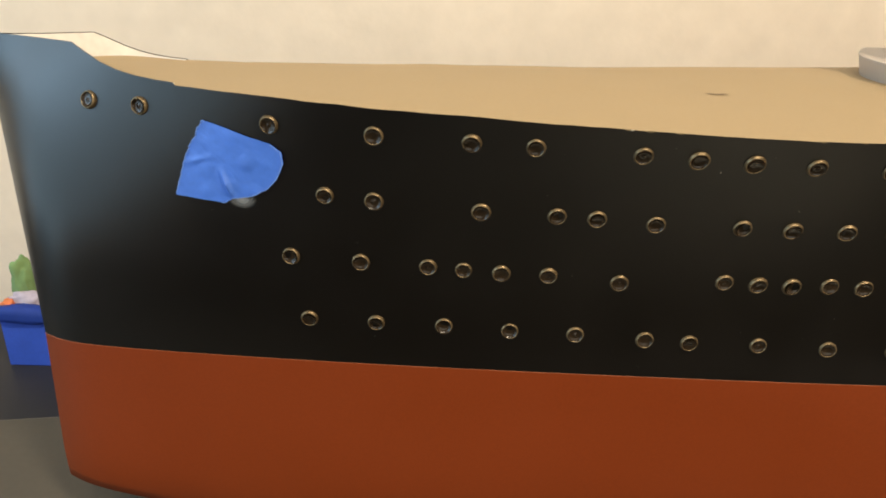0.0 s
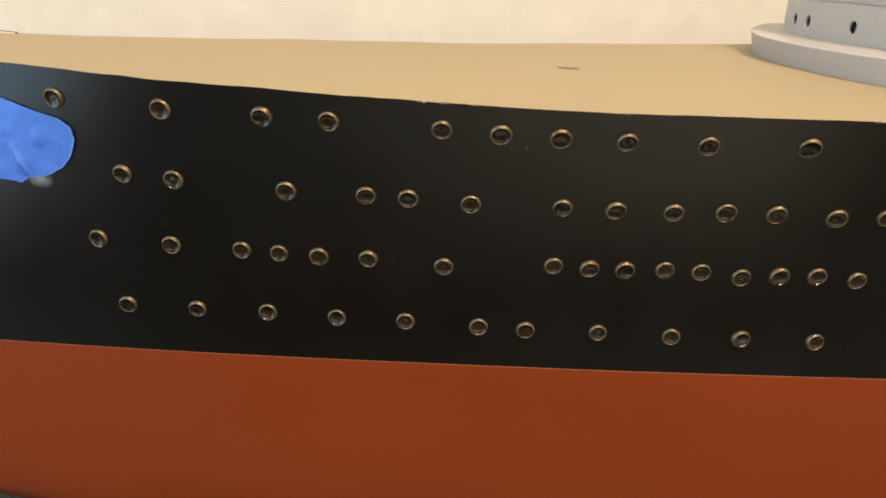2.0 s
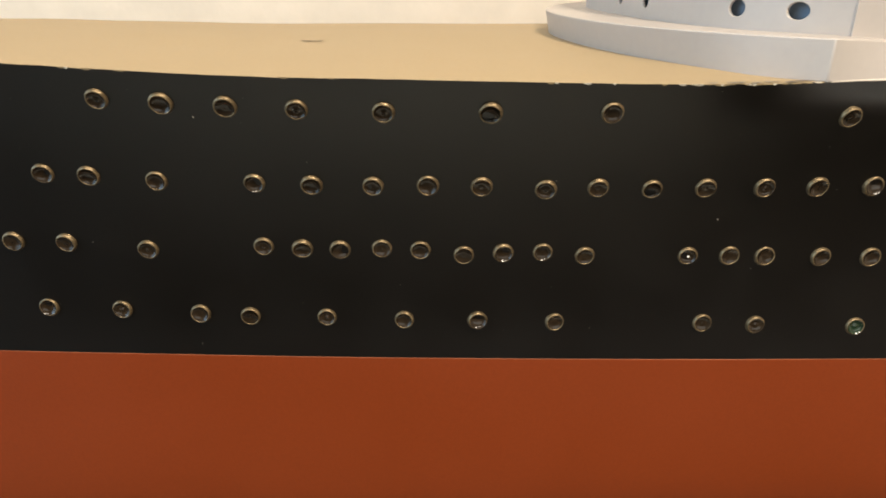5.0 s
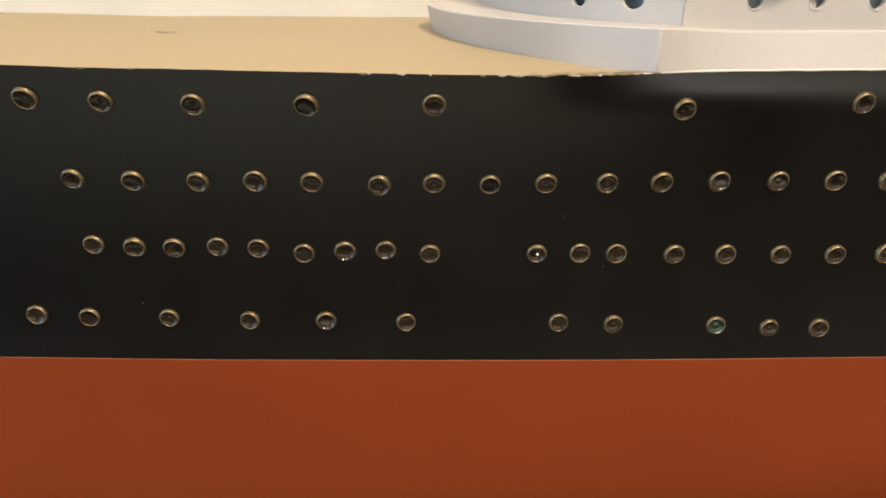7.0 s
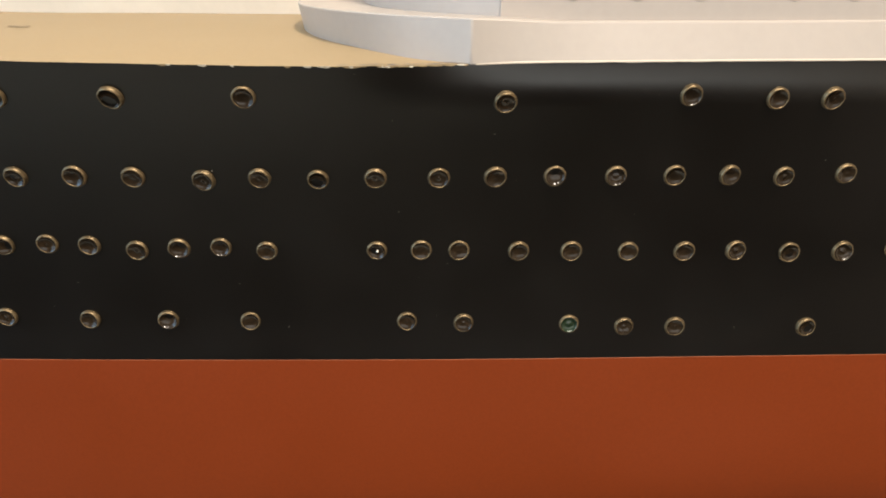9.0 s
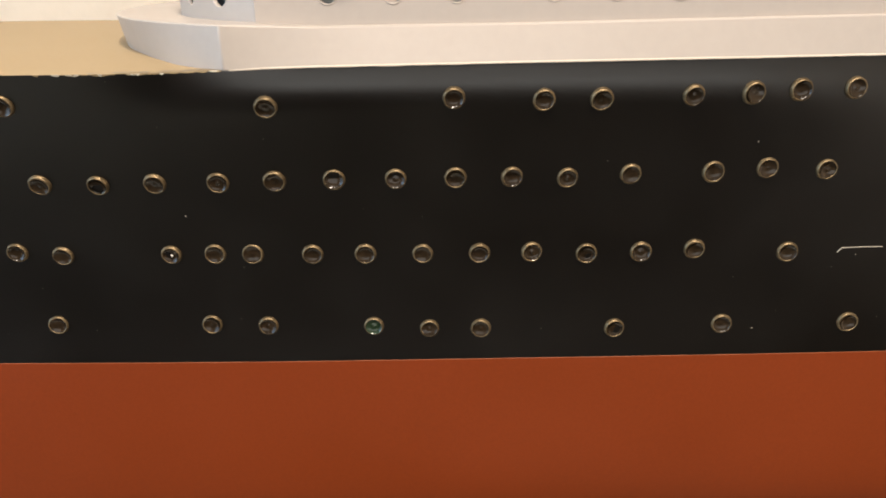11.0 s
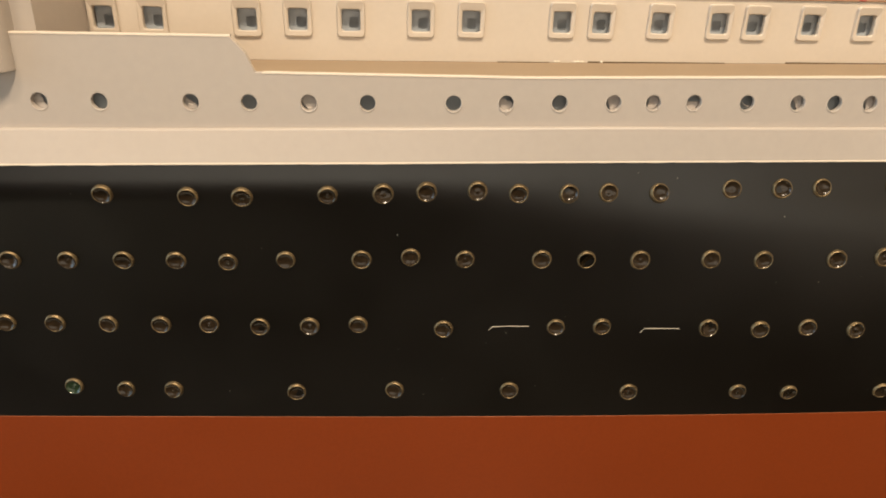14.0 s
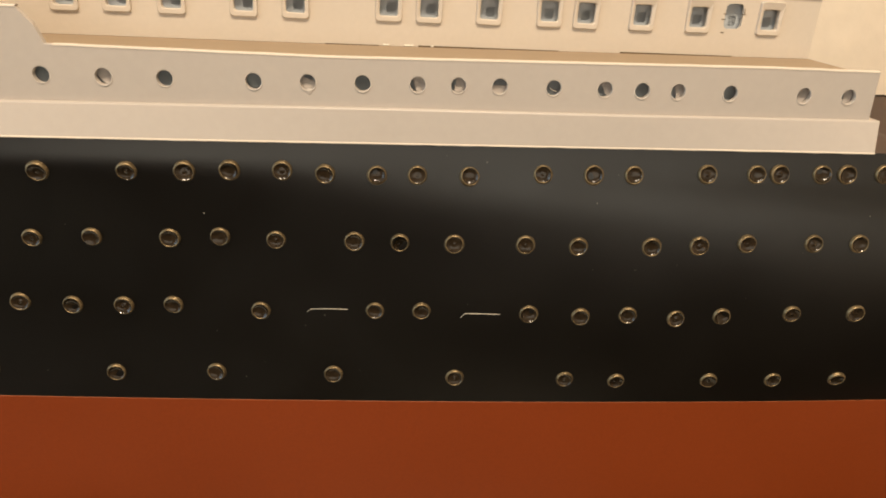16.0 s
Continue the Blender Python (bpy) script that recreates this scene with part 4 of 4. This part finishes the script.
for k in range(80):
    x, z = random.uniform(-0.15, 0.68), random.uniform(0.004, 0.1)
    r = random.choice((0.00008, 0.00008, 0.00011, 0.00016))
    m = Matrix.Translation((x, skin(x, z) - 0.0001, z + ZW)) @ Matrix.Rotation(random.uniform(0, 3), 4, "Y") @ Matrix.Diagonal((r * random.uniform(1, 2.2), r * 0.5, r, 1))
    bmesh.ops.create_icosphere(bm, subdivisions=1, radius=1.0, matrix=m)
dust = on_ship("dust", bm, DUST)
dust["kind"] = "stuff"

# ---- loose things ----
tape_pts = ((-0.0901, 0.1016), (-0.0915, 0.0995), (-0.0925, 0.0985), (-0.0937, 0.0953), (-0.0962, 0.0925), (-0.0968, 0.0905), (-0.0987, 0.0872), (-0.1008, 0.0815), (-0.1015, 0.0795), (-0.1040, 0.0728), (-0.0945, 0.0715), (-0.0851, 0.0707), (-0.0823, 0.0726), (-0.0785, 0.0732), (-0.0734, 0.0743), (-0.068, 0.0772), (-0.0641, 0.0813), (-0.0612, 0.0871), (-0.0616, 0.0917), (-0.0653, 0.0944), (-0.0735, 0.0965), (-0.082, 0.0993))
bm = bmesh.new()
cx, cz = -0.083, 0.086
torn = []
for (x0, z0), (x1, z1) in zip(tape_pts, tape_pts[1:] + tape_pts[:1]):
    for k in range(8):
        x, z = x0 + (x1 - x0) * k / 8, z0 + (z1 - z0) * k / 8
        clean = 0.4 if x > -0.07 else 0.15 if (z > 0.0945 and x > -0.089) or (z < 0.0735 and x < -0.086) else 1.0
        torn.append((x + clean * 0.0005 * noise.noise((x * 1500, z * 1500, 2.0)), z + clean * 0.0005 * noise.noise((x * 1500, z * 1500, 7.0))))
torn.sort(key=lambda p: math.atan2(p[1] - cz, p[0] - cx))
rows = []
for f in np.linspace(0.0005, 1.0, 22):
    row = []
    for x, z in torn:
        px, pz = cx + (x - cx) * f, cz + (z - cz) * f
        fold = math.exp(-((px + 0.0835 + 0.35 * (pz - 0.078)) / 0.0010) ** 2) * max(0.0, 1 - abs(pz - 0.0785) / 0.007)
        fold2 = math.exp(-((pz - 0.0865 - 0.25 * (px + 0.095)) / 0.0012) ** 2) * max(0.0, 1 - abs(px + 0.094) / 0.007)
        lift = 0.0004 + 0.0006 * max(0.0, noise.noise((px * 140, pz * 140, 1.0))) + 0.00012 * abs(noise.noise((px * 420 + pz * 260, pz * 300, 5.0))) + 0.0016 * fold + 0.0006 * fold2
        p = Vector((px, skin(px, pz), pz + ZW)) + normal(px, pz) * lift
        row.append(tuple(p))
    rows.append(row)
grid(bm, rows, close=True)
tape = tagged(part("masking_tape", bm, TAPE, smooth=True), "torn piece of blue masking tape stuck to the hull", "tape")
EDGE = material("pale_torn_tape_fibre", (0.14, 0.25, 0.58), 0.7, spots=0.3, scale=600)
bm = bmesh.new()
for (x0, z0), (x1, z1) in zip(torn, torn[1:] + torn[:1]):
    mx, mz = (x0 + x1) / 2, (z0 + z1) / 2
    if (mz > 0.0945 and mx > -0.089) or (mz < 0.0735 and mx < -0.086):
        continue
    quad = []
    for x, z, f in ((x0, z0, 0.984), (x0, z0, 1.004), (x1, z1, 1.004), (x1, z1, 0.984)):
        px, pz = cx + (x - cx) * f, cz + (z - cz) * f
        quad.append(bm.verts.new(Vector((px, skin(px, pz), pz + ZW)) + normal(px, pz) * 0.0011))
    bm.faces.new(quad)
bmesh.ops.remove_doubles(bm, verts=bm.verts, dist=2e-6)
part("torn_edge", bm, EDGE, tape, "pale frayed edge")
# blurred pale spot below the tape, fading out to its edge
bm = bmesh.new()
ring = []
for k in range(20):
    a = 2 * math.pi * k / 20
    x, z = -0.0785 + 0.0058 * math.cos(a), 0.0722 + 0.0038 * math.sin(a)
    ring.append(bm.verts.new((x, skin(x, z) - 0.0002, z + ZW)))
bm.faces.new(ring)
GREY_SPOT = material("grey_spot", (0.22, 0.23, 0.23), 0.4, spots=0.3, scale=200)
nt = GREY_SPOT.node_tree
tc, sub, ln = nt.nodes.new("ShaderNodeTexCoord"), nt.nodes.new("ShaderNodeMapping"), nt.nodes.new("ShaderNodeTexGradient")
ln.gradient_type = "SPHERICAL"
sub.inputs["Location"].default_value = (0.0785 / 0.0056, 0.0, -0.1722 / 0.0036)
sub.inputs["Scale"].default_value = (1 / 0.0056, 0.0, 1 / 0.0036)
clear, blend = nt.nodes.new("ShaderNodeBsdfTransparent"), nt.nodes.new("ShaderNodeMixShader")
nt.links.new(tc.outputs["Object"], sub.inputs[0])
nt.links.new(sub.outputs[0], ln.inputs[0])
nt.links.new(ln.outputs[0], blend.inputs[0])
nt.links.new(clear.outputs[0], blend.inputs[1])
nt.links.new(nt.nodes["Principled BSDF"].outputs[0], blend.inputs[2])
nt.links.new(blend.outputs[0], nt.nodes["Material Output"].inputs[0])
on_ship("blurred_spot", bm, GREY_SPOT, "small blurred grey spot beside the tape")

tagged(part("small_case", box(bmesh.new(), 0.552, 0.592, 0.100, 0.115, CAB_TOP + 0.0009 + ZW, CAB_TOP + 0.022 + ZW, 0.001), SILVER), "small silvery case lying on the deckhouse roof", "case")
shelf = tagged(empty("wooden_shelf", (1.05, 0.33, -0.75)), "dark brown wooden shelf unit by the wall", "shelf")
for x0, x1 in ((0.910, 0.930), (1.25, 1.27)):
    under("side_panel", box(bmesh.new(), x0, x1, 0.25, 0.395, -0.75, 0.145, 0.001), WOOD, shelf)
for z in (-0.55, -0.32, -0.09, 0.125):
    under("shelf_board", box(bmesh.new(), 0.930, 1.25, 0.25, 0.395, z, z + 0.018, 0.001), WOOD, shelf)

# ceiling lamps and window
for lx, ly in ((0.68, -0.75), (-0.1, -0.95)):
    lamp = tagged(empty("ceiling_lamp", (lx, ly, CEILING_Z)), "round white glass ceiling lamp", "lamp")
    bm = bmesh.new()
    lathe(bm, ((0.0, 0.0), (0.14, 0.0), (0.14, -0.02), (0.12, -0.03), (0.12, -0.05), (0.118, -0.05), (0.0, -0.035)), 32, Matrix.Translation((lx, ly, CEILING_Z)))
    under("lamp_body", bm, SHADE, lamp, smooth=False)
window = tagged(empty("window_1", (ROOM["x0"] - 0.05, -0.775, WIN[2])), "white framed window with daylight outside", "window", kind="structure")
for y0, y1, z0, z1 in ((WIN[0], WIN[0] + 0.04, WIN[2], WIN[3]), (WIN[1] - 0.04, WIN[1], WIN[2], WIN[3]), (WIN[0] + 0.04, WIN[1] - 0.04, WIN[2], WIN[2] + 0.04), (WIN[0] + 0.04, WIN[1] - 0.04, WIN[3] - 0.04, WIN[3])):
    under("window_frame", box(bmesh.new(), ROOM["x0"] - 0.08, ROOM["x0"] - 0.03, y0, y1, z0, z1), WHITE, window)
# frame of the unseen south window that was added for the hull's sheen
window = tagged(empty("unseen_window", (0.75, ROOM["y0"] - 0.05, BACK[2])), "unseen wide white framed window, added for the sheen on the hull", "window", kind="structure")
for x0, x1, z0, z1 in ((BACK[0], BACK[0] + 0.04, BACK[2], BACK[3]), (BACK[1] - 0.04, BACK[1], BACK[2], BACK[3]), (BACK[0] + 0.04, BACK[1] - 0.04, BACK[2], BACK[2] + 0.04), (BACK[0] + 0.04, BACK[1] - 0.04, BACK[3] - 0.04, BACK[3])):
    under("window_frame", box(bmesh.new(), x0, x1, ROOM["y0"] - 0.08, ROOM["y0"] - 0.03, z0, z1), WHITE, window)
